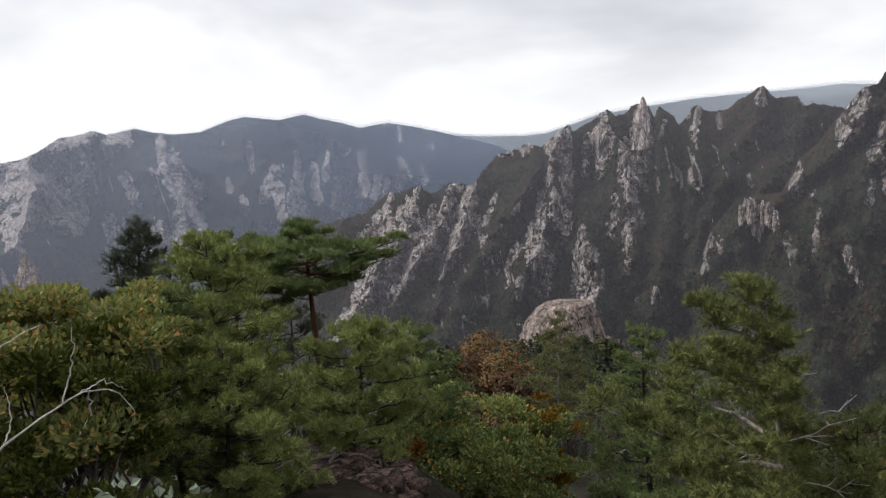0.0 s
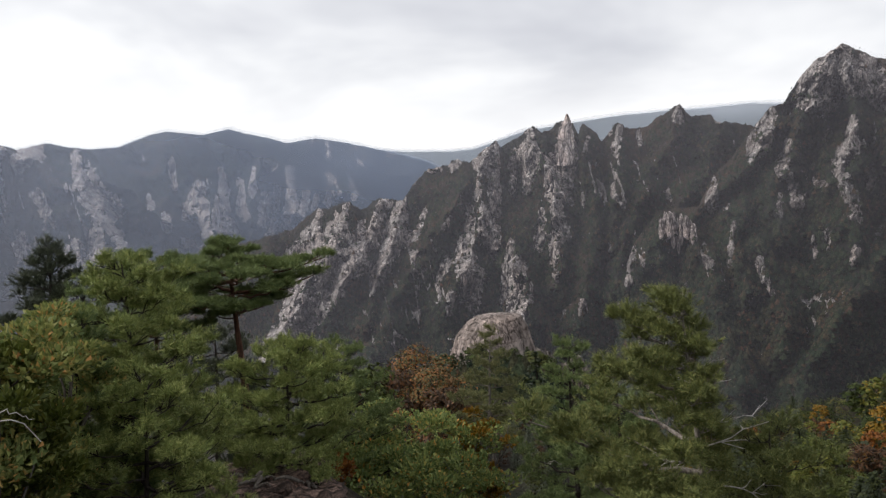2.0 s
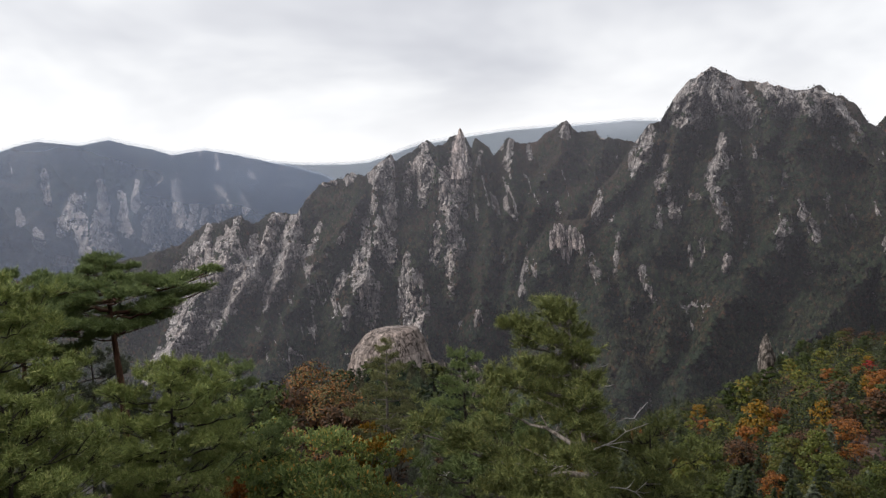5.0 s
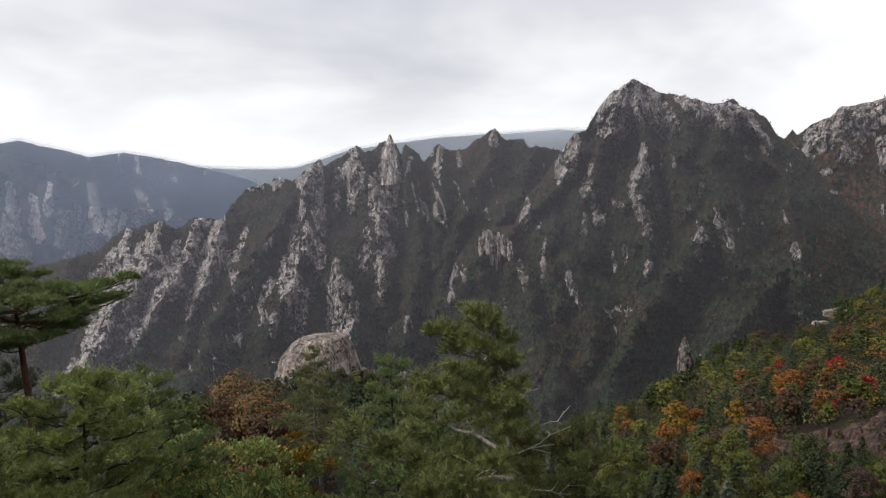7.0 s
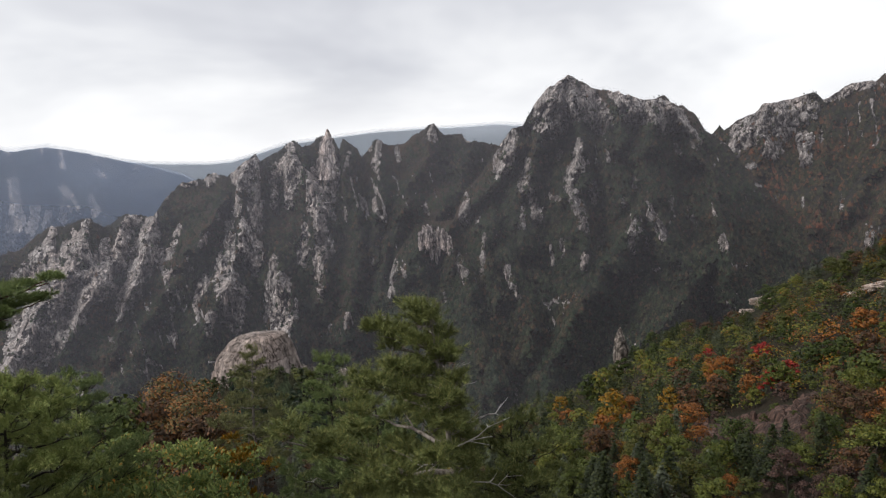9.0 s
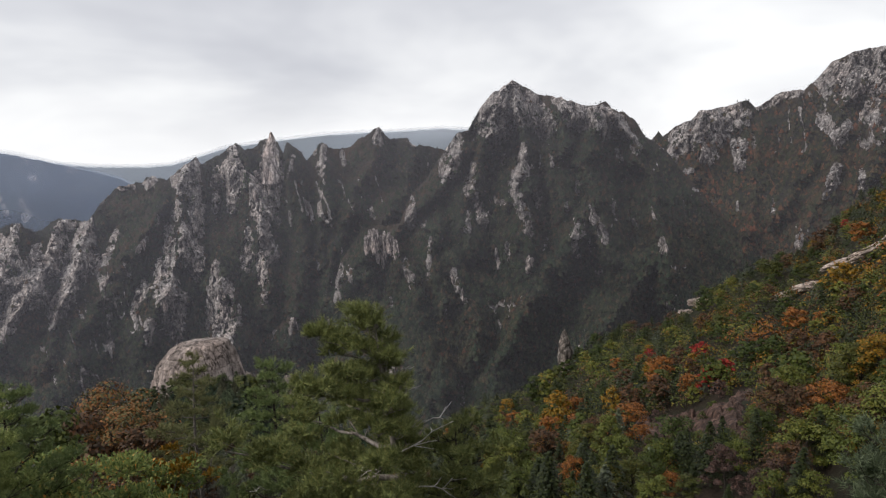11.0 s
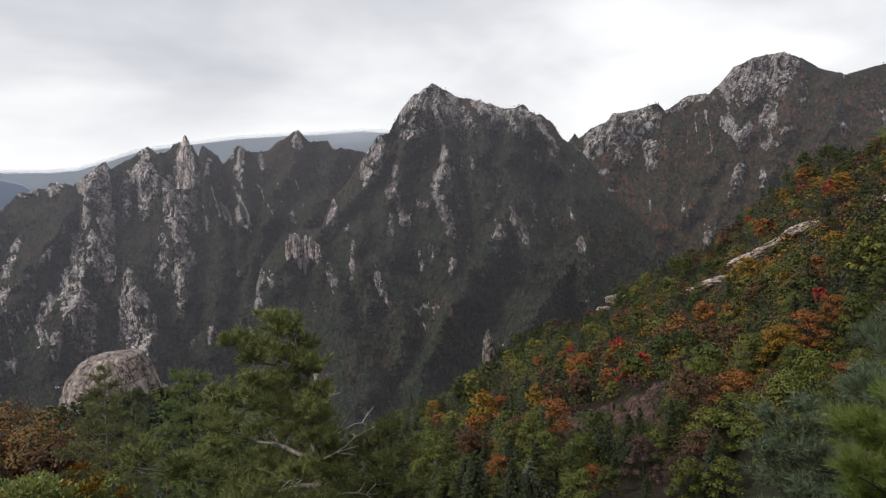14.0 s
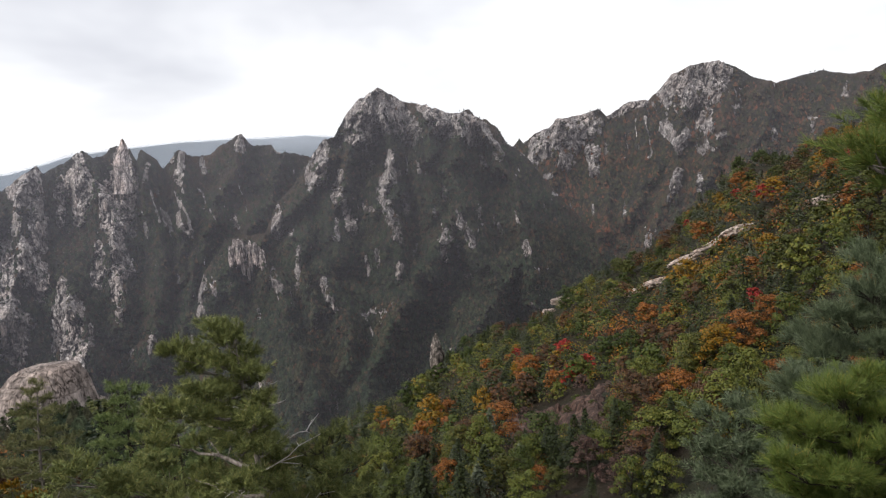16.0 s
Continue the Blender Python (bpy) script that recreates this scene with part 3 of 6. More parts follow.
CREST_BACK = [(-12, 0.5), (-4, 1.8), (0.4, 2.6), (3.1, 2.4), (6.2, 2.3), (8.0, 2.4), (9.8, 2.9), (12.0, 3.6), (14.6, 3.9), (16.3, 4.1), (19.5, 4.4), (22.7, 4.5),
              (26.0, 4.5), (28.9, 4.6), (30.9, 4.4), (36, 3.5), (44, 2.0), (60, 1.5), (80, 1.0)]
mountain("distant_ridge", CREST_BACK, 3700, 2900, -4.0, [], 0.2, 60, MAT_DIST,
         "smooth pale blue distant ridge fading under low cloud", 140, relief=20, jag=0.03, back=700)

CREST_MIDDLE = [(-24, -15), (-20, -9.5), (-14.0, -5.7), (-11.1, -4.3), (-9.0, -3.8), (-6.7, -3.2), (-4.8, -1.8), (-3.9, -1.9), (-2.3, -1.3), (-1.2, -2.0), (0.2, -1.1), (2.0, -1.5),
                (3.0, -0.2), (4.2, 0.9), (5.3, 1.1), (6.7, 1.7), (7.6, 1.3), (8.7, 2.2), (9.8, 3.1), (10.2, 2.4), (11.6, 3.2), (12.7, 3.9), (13.5, 3.5), (14.4, 3.9),
                (15.2, 4.3), (15.9, 4.0), (16.3, 3.0), (16.6, 3.9), (17.7, 3.2), (18.1, 2.5), (18.7, 3.2), (19.3, 3.9), (20.3, 3.4), (21.3, 3.4), (22.3, 4.0),
                (23.9, 4.9), (24.7, 4.0), (26.0, 4.0), (26.8, 3.3), (27.8, 3.3), (29.1, 2.9), (31, 1.5), (34, -2.0)]
WOODS = []
# spurs: the lines of the ribs from the crest down (bearing, elevation)
SPURS_MIDDLE = [[(9.3, 2.9), (8.4, -2.4), (7.2, -6.3), (5.3, -10.2)], [(13.4, 3.8), (14.0, 0.1), (14.4, -3.7), (14.5, -8.8)], [(2.4, -0.8), (1.2, -4.6), (-0.2, -8.1), (-1.5, -11)],
                [(-2.2, -1.5), (-3.6, -4.9), (-6.7, -8.7), (-9.0, -13)], [(-8.8, -4.2), (-9.6, -6.5), (-11.6, -9.0)], [(7.2, -0.3), (3.0, -6.1), (-1.5, -14.3)], [(10.9, -5.2), (11.8, -8.6), (11.6, -12.0)],
                [(-0.4, -1.6), (-1.2, -5.1), (-4.2, -9.9)], [(16.7, 2.4), (17.8, -3.8), (16.1, -11.6)], [(24.2, 4.8), (22.7, 1.1), (20.1, -4.2), (18.5, -9)], [(19.3, 3.6), (19.8, 0.5), (18.6, -5.5)], [(27.0, 3.2), (25.5, 0), (24, -3)]]
SPURS_SUMMIT = [[(34.7, 8.0), (31.3, 4.4), (28.8, 0.6), (26.7, -1.4), (23.9, -3.7), (20.0, -8.3), (17.0, -12.9)], [(33.6, 6.5), (31.8, 1.8), (30.7, -1.5), (30.6, -4.9)],
                [(35.2, 7.5), (35.6, 1.9), (35.2, -1.7), (35.8, -6.6)], [(40.8, -2.1), (38.6, -5.3), (36.1, -8.6), (33.8, -12.5), (32, -17)], [(41.0, 5.8), (40.4, 1.5), (40.8, -2.1), (41.9, -5.0), (43.6, -8.5)],
                [(27.7, -3.1), (27.9, -6.5), (28.5, -9.2)], [(29.3, -6.2), (30.5, -9.2), (31.1, -13)], [(42.8, 5.2), (44.8, 0.5), (45.9, -4.7), (46.5, -8.4)], [(39.0, 6.2), (37.8, 1.8), (38.6, -1.8)],
                [(23.9, -3.7), (25.9, -7.5), (26.8, -11.9), (28, -16)], [(45.5, -6), (42, -11), (38, -16)]]
SPURS_EAST = [[(49, 4.9), (48.2, 0), (45.5, -7)], [(52.3, 5.2), (53.0, -1), (51.0, -8)], [(59, 8.1), (58.0, 2), (55.5, -6)], [(64.5, 6.3), (63.0, 1), (60, -6)], [(71, 6.5), (68, 1), (64, -5)],
              [(55.5, 5.6), (56.0, 1.0), (53.5, -4)], [(61, 8), (61.2, 3.5), (59.5, -1)]]
WOODS.append(mountain("needle_ridge", CREST_MIDDLE, 1050, 600, -20.0, CRAGS_BUTTRESS_PALE + CRAGS_BUTTRESS_SMALL + CRAGS_CENTRE + CRAGS_NEEDLE + CRAGS_SADDLE, 0.06, 310, MAT_RIDGE,
                      "jagged granite ridge with pale buttresses and a needle above dark forest", 203, relief=34, jag=0.22, push=1.3, sprinkle=0.004, lean=0.35, spurs=SPURS_MIDDLE, ragged=0.6, spur=72))

CREST_SUMMIT = [(19.0, -9), (20.5, -5.4), (22.3, -3.1), (25.2, -2.9), (26.2, -0.6), (27.4, 0.5), (28.6, 2.3), (29.2, 3.1), (30.1, 4.2), (31.0, 4.3), (31.9, 5.8), (32.9, 7.1), (34.7, 8.1), (36.0, 7.3), (36.8, 6.9), (38.5, 6.6), (40.2, 5.8),
                (41.9, 6.0), (42.9, 5.1), (43.2, 5.2), (44.1, 4.4), (44.8, 3.2), (45.3, 3.0), (46.5, 1.8), (49, -1.5), (53, -6.0), (58, -12)]
WOODS.append(mountain("summit_peak", CREST_SUMMIT, 800, 500, -19.5, [(a, b, 1.25 * c, d, e, 1.25 * f) for a, b, c, d, e, f in CRAGS_SUMMIT] + CRAGS_SPURS + CRAGS_SPURS_LOW, 0.06, 290, MAT_EAST,
                      "dark pyramid-shaped granite peak with wooded gullies and rock columns", 305, relief=30, jag=0.16, push=1.2, sprinkle=0.02, lean=-0.2, spurs=SPURS_SUMMIT, ragged=0.8, spur=66))

CREST_EAST = [(40, -6), (43, 0.5), (44.8, 2.9), (45.3, 3.0), (45.8, 3.5), (46.1, 3.1), (47.0, 3.8), (48.2, 4.3), (48.8, 4.9), (50.1, 5.0), (50.8, 5.1), (52.1, 5.4), (52.6, 4.8), (54.0, 5.6),
              (54.5, 5.8), (55.8, 5.8), (56.6, 6.5), (57.5, 7.5), (59.1, 8.1), (60.9, 8.2), (62.0, 7.6), (63.5, 6.6), (64.8, 6.2), (66.3, 6.5), (67.7, 6.7), (69.1, 6.3),
              (70.5, 6.3), (71.7, 6.8), (76, 8.0), (84, 6), (100, 7)]
WOODS.append(mountain("east_peak", CREST_EAST, 1150, 680, -13.0, CRAGS_EAST_CAP + CRAGS_EAST_TOP, 0.075, 230, MAT_EAST,
                      "broad granite-topped mountain with russet and dark green slopes", 407, relief=26, jag=0.10, push=1.1, sprinkle=0.02, lean=-0.2, spurs=SPURS_EAST, ragged=0.7, spur=62))

# ---- ground: the lookout's own hillside, the gully and the valley floor, out to the horizon ----
GROUND_R = [0, 5, 9, 13, 22, 40, 60, 100, 160, 230, 330, 520, 900]
GROUND_B = [-70, -30, -10, 9, 24, 34, 44, 54, 64, 76, 100]
GROUND_Z = [
    [0, -1.5, -3.0, -5.0, -9.0, -20, -34, -60, -100, -140, -180, -210, -230],
    [0, -1.5, -3.0, -4.8, -9.0, -20, -34, -60, -100, -140, -180, -210, -230],
    [0, -1.4, -2.5, -3.5, -8.5, -18, -28, -48, -76, -104, -150, -200, -230],
    [0, -1.9, -4.0, -6.0, -9.8, -17, -23, -34, -46, -62, -120, -180, -220],
    [0, -2.0, -4.2, -6.3, -10.4, -18.5, -26, -40, -62, -88, -130, -180, -220],
    [0, -2.0, -4.2, -6.3, -10.6, -19, -26.5, -39, -55, -70, -110, -170, -210],
]
GROUND_Z_EAST = [
    [0, -2.0, -4.2, -6.2, -10.5, -18.5, -24, -30.5, -41, -48.5, -92, -150, -200],
    [0, -1.9, -4.0, -6.0, -10.0, -17.5, -21.5, -24.5, -27, -26.5, -62, -110, -160],
    [0, -1.6, -3.4, -5.2, -8.6, -14, -15.5, -12, -4.5, 2.5, -28, -60, -100],
    [0, -1.2, -2.6, -4.0, -6.4, -8, -6, 2, 12, 21, 0, -30, -70],
    [0, -0.4, -0.4, -0.3, 0.5, 3, 7, 14, 24, 34, 30, 10, -30],
]
GZ = np.array(GROUND_Z + GROUND_Z_EAST, float)


def ground_height(x, y):
    """Height of the ground at places x, y on the map."""
    x, y = np.asarray(x, float), np.asarray(y, float)
    r, b = np.hypot(x, y), np.degrees(np.arctan2(x, y))
    i = np.clip(np.interp(b, GROUND_B, np.arange(len(GROUND_B))), 0, len(GROUND_B) - 1.0001)
    i0 = np.floor(i).astype(int)
    f = i - i0
    f = f * f * (3 - 2 * f)
    j = np.clip(np.interp(r, GROUND_R, np.arange(len(GROUND_R))), 0, len(GROUND_R) - 1.0001)
    j0 = np.floor(j).astype(int)
    g = j - j0
    z = (GZ[i0, j0] * (1 - f) + GZ[i0 + 1, j0] * f) * (1 - g) + (GZ[i0, j0 + 1] * (1 - f) + GZ[i0 + 1, j0 + 1] * f) * g
    behind = smooth(95, 150, np.abs(b - 15))
    z = z * (1 - behind) + behind * 0.30 * np.minimum(r, 300)
    z = z + (fbm(x * 0.35, y * 0.35, 71, 4) - 0.5) * 0.8 * np.clip((r - 2) / 6, 0, 1)
    z = z + (fbm(x * 0.035, y * 0.035, 72, 3) - 0.5) * 7 * np.clip((r - 40) / 80, 0, 1)
    return z


def ground_material():
    m, N, L, b = mat("forest_floor", 0.95, 0.15)
    fine = noise_node(N, L, mapped(N, L, (1, 1, 1)), 3.0, 8.0, 0.65)
    patch = noise_node(N, L, mapped(N, L, (1, 1, 1)), 0.12, 4.0, 0.55)
    soil = ramp_node(N, L, fine, [(0.3, (0.008, 0.006, 0.005)), (0.5, (0.020, 0.015, 0.010)), (0.7, (0.042, 0.030, 0.021))])
    litter = ramp_node(N, L, fine, [(0.3, (0.008, 0.010, 0.006)), (0.6, (0.022, 0.023, 0.012)), (0.75, (0.045, 0.034, 0.018))])
    L(mix_node(N, L, ramp_node(N, L, patch, [(0.4, (0, 0, 0)), (0.6, (1, 1, 1))]), soil, litter), b.inputs["Base Color"])
    bump_node(N, L, b, fine, 0.8, 0.15)
    return m


def build_ground():
    r = np.concatenate([[0.0, 0.6, 1.2, 1.8, 2.5], np.geomspace(3, 300, 190), np.geomspace(310, 4900, 50)])
    ang = np.radians(np.concatenate([np.arange(-60, 90, 0.8), np.arange(90, 300.1, 6)]))
    RR, AA = np.meshgrid(r, ang, indexing="ij")
    X, Y = RR * np.sin(AA), RR * np.cos(AA)
    P = np.stack([X, Y, ground_height(X, Y)], -1)
    P[:, -1] = P[:, 0]
    return mesh_grid("ground", P[:, ::-1], None, ground_material(), "structure", "steep wooded hillside falling away to a deep valley", "ground")


build_ground()

# ---- woods on the mountains ----
RING = np.linspace(0, 2 * math.pi, 5, endpoint=False)
CROWN_V = np.concatenate([np.stack([np.cos(RING), np.sin(RING), 0 * RING - 0.4], -1), [(0, 0, 1.0)]])
CROWN_F = np.array([(k, (k + 1) % 5, 5) for k in range(5)])


def crowns(C, S, rng, tall=(0.9, 1.7)):
    """Far tree crowns: small uneven bodies of radius S at the places C."""
    n = len(C)
    shape = CROWN_V[None] * (1 + rng.uniform(-0.3, 0.3, (n, 6, 1))) + rng.normal(0, 0.12, (n, 6, 3))
    shape = shape * np.stack([S, S, S * rng.uniform(*tall, n)], -1)[:, None]
    return (C[:, None] + shape).reshape(-1, 3), (CROWN_F[None] + 6 * np.arange(n)[:, None, None]).reshape(-1, 3)


def mesh_from(name, V, F, material, smooth_faces=False):
    """A mesh from arrays of places and of triangles or quads."""
    me = bpy.data.meshes.new(name)
    V, F = np.asarray(V, np.float32), np.asarray(F, np.int32)
    k = F.shape[1]
    me.vertices.add(len(V))
    me.vertices.foreach_set("co", V.reshape(-1))
    me.loops.add(F.size)
    me.loops.foreach_set("vertex_index", F.reshape(-1))
    me.polygons.add(len(F))
    me.polygons.foreach_set("loop_start", np.arange(0, F.size, k, dtype=np.int32))
    if smooth_faces:
        me.polygons.foreach_set("use_smooth", np.ones(len(F), dtype=bool))
    me.update(calc_edges=True)
    if material:
        me.materials.append(material)
    return me


def leaf_material(name, stops, through_light=0.25, rough=0.6, spec=0.25, by_tree=0.0):
    """Foliage: each leaf takes its own colour along the stops."""
    m, N, L, b = mat(name, rough, spec)
    geo = N("ShaderNodeNewGeometry")
    fac = geo.outputs["Random Per Island"]
    if by_tree:
        info = N("ShaderNodeObjectInfo")
        mixv = N("ShaderNodeMix")
        mixv.inputs["Factor"].default_value = by_tree
        L(fac, mixv.inputs["A"])
        L(info.outputs["Random"], mixv.inputs["B"])
        fac = mixv.outputs["Result"]
    col = ramp_node(N, L, fac, stops)
    L(col, b.inputs["Base Color"])
    if through_light:
        tr, mx, out = N("ShaderNodeBsdfTranslucent"), N("ShaderNodeMixShader"), m.node_tree.nodes["Material Output"]
        L(col, tr.inputs["Color"])
        mx.inputs[0].default_value = through_light
        L(b.outputs[0], mx.inputs[1])
        L(tr.outputs[0], mx.inputs[2])
        L(mx.outputs[0], out.inputs["Surface"])
    return m


def tree_cover(name, woods, count, size, material, label, seed):
    """Far trees as small uneven crowns over a mountainside, thinner where rock is bare."""
    rng = np.random.default_rng(seed)
    P, mask = woods[:2]
    r, c = mask.shape
    i, j = rng.integers(0, r - 1, count * 2), rng.integers(0, c - 1, count * 2)
    keep = (mask[i, j] < 0.35) & (rng.random(count * 2) < 0.93)
    keep |= (mask[i, j] >= 0.35) & (rng.random(count * 2) < 0.03)
    i, j = i[keep][:count], j[keep][:count]
    n = len(i)
    C = P[i, j] + rng.normal(0, 1.2, (n, 3))
    crest = smooth(0, 0.05 * r, i)
    S = size * rng.uniform(0.55, 1.25, n) * (0.4 + 0.6 * crest)
    C[:, 2] -= (1 - crest) * S * 0.8
    V, F = crowns(C, S, rng)
    ob = new(name, mesh_from(name, V, F, material, True))
    return tagged(ob, label, "forest", "", "stuff")


def cover_material(name, stops):
    m, N, L, b = mat(name, 0.95, 0.1)
    geo = N("ShaderNodeNewGeometry")
    col = ramp_node(N, L, geo.outputs["Random Per Island"], stops)
    patch = noise_node(N, L, mapped(N, L, (1, 1, 1)), 0.016, 4.0, 0.6)
    tint = ramp_node(N, L, patch, [(0.42, (0.88, 1.0, 0.92)), (0.55, (1.0, 1.0, 1.0)), (0.70, (1.35, 0.98, 0.9))])
    col = mix_node(N, L, 1.0, col, tint, "MULTIPLY")
    # noise paints highlights and dim spots into the crown colour
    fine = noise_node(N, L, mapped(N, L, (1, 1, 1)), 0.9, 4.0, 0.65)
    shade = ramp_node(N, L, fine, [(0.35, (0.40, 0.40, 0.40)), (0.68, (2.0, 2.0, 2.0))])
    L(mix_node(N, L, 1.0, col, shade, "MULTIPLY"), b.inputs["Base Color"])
    bump_node(N, L, b, fine, 1.0, 1.6)
    return m


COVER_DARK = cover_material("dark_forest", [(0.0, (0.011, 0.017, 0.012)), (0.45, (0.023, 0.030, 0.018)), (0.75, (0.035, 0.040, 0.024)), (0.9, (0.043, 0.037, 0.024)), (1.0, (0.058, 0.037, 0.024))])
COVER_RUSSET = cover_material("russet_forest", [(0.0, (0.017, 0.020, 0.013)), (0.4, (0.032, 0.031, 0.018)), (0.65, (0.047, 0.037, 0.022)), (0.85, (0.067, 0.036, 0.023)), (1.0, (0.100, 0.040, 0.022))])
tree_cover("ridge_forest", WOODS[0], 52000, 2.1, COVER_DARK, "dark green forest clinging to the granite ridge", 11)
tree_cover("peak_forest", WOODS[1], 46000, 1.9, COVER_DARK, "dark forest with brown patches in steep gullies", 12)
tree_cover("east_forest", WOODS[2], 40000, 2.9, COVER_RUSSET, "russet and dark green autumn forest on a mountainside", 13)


# ---- haze in the valley: added translucent sheets imitate daylight scattered by hazy air ----
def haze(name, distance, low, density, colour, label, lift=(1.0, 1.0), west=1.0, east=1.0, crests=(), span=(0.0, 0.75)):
    """A translucent sheet added in place of hazy air; lift: how its density changes from low to high; west, east: the
    same from side to side; it reaches up to the crests behind it.
    """
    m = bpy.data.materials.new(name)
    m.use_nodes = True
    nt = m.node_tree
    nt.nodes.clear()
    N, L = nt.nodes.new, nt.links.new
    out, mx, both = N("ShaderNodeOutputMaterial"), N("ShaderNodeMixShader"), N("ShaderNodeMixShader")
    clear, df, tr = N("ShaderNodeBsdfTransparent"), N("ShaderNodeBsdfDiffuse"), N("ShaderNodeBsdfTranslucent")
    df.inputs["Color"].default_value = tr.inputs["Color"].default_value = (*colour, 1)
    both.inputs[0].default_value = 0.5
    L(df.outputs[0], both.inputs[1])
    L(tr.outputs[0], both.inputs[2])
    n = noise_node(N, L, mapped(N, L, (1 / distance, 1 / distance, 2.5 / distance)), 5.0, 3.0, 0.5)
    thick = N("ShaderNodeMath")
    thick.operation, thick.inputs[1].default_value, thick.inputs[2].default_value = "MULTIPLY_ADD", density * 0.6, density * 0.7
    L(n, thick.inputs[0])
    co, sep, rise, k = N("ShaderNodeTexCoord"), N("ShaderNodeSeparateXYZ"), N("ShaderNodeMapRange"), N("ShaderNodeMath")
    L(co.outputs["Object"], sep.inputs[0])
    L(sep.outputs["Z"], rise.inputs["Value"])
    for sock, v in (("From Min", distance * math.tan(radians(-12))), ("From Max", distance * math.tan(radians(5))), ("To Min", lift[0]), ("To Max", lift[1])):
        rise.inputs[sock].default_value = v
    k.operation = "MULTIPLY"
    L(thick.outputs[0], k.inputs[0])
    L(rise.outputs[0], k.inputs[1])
    # density weighted sideways to imitate haze glowing towards the bright sky
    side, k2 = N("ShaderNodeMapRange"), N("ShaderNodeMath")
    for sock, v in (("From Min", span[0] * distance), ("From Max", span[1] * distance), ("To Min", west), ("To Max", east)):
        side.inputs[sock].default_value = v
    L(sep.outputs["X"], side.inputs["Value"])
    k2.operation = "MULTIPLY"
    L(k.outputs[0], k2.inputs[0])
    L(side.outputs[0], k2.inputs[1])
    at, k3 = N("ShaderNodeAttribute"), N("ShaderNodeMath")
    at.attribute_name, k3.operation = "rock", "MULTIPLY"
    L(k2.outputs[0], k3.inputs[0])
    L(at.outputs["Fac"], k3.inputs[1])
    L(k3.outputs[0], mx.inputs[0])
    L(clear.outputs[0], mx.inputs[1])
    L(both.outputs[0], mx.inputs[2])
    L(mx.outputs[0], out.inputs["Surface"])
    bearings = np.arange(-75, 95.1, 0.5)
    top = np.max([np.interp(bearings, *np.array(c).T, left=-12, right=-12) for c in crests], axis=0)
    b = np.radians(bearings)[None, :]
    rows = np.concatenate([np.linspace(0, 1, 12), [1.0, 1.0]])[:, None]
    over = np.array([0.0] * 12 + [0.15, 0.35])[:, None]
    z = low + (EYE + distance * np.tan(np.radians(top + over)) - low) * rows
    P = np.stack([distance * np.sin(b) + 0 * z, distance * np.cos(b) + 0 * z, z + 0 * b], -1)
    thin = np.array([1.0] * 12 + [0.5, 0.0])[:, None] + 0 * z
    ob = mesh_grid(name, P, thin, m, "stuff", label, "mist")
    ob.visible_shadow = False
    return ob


haze("valley_haze_sheet", 350, -170, 0.072, (0.90, 0.88, 1.0), "translucent sheet imitating thin grey haze across the valley", (0.75, 1.35), 1.9, 0.75, (CREST_WEST, CREST_BACK, CREST_MIDDLE, CREST_SUMMIT, CREST_EAST))
haze("far_haze_sheet", 1420, -260, 0.20, (0.50, 0.66, 0.95), "translucent sheet imitating bluish haze before the far mountain range", (0.45, 1.4), 0.75, 1.7, (CREST_WEST,), (-0.5, 0.05))
haze("distant_haze_sheet", 2860, -260, 0.42, (0.72, 0.82, 0.98), "translucent sheet imitating pale blue haze before the distant ridge", (1.0, 1.0), 1.5, 0.9, crests=(CREST_BACK,))


def cloud_bank():
    """Low cloud lying on the distant ridge, thin at its edges."""
    m = bpy.data.materials.new("low_cloud")
    m.use_nodes = True
    nt = m.node_tree
    nt.nodes.clear()
    N, L = nt.nodes.new, nt.links.new
    out, mx, both = N("ShaderNodeOutputMaterial"), N("ShaderNodeMixShader"), N("ShaderNodeMixShader")
    clear, df, tr = N("ShaderNodeBsdfTransparent"), N("ShaderNodeBsdfDiffuse"), N("ShaderNodeBsdfTranslucent")
    df.inputs["Color"].default_value = tr.inputs["Color"].default_value = (0.8, 0.82, 0.87, 1)
    both.inputs[0].default_value = 0.5
    L(df.outputs[0], both.inputs[1])
    L(tr.outputs[0], both.inputs[2])
    at = N("ShaderNodeAttribute")
    at.attribute_name = "rock"
    n = noise_node(N, L, mapped(N, L, (0.003, 0.003, 0.012)), 1.0, 2.5, 0.5)
    k = N("ShaderNodeMath")
    k.operation = "MULTIPLY"
    L(at.outputs["Fac"], k.inputs[0])
    L(ramp_node(N, L, n, [(0.3, (0.15, 0.15, 0.15)), (0.6, (1, 1, 1))]), k.inputs[1])
    L(k.outputs[0], mx.inputs[0])
    L(clear.outputs[0], mx.inputs[1])
    L(both.outputs[0], mx.inputs[2])
    L(mx.outputs[0], out.inputs["Surface"])
    b = np.linspace(13, 40, 60)[None, :]
    e = np.linspace(2.9, 6.2, 30)[:, None]
    top = np.interp(b, [13, 17, 24, 30, 40], [4.0, 4.2, 4.5, 4.6, 4.0])
    thick = smooth(top - 1.3, top - 0.1, e) * (1 - smooth(top - 0.05, top + 0.3, e)) * smooth(15, 26, b) * (1 - smooth(33, 40, b)) * 0.5
    r = np.radians(b)
    d = 2950 - 60 * np.sin(r * 9)
    P = np.stack([d * np.sin(r) + 0 * e, d * np.cos(r) + 0 * e, EYE + d * np.tan(np.radians(e))], -1)
    ob = mesh_grid("cloud_bank", P, thick + 0 * P[..., 0], m, "stuff", "white cloud resting on the distant ridge", "cloud")
    ob.visible_shadow = False


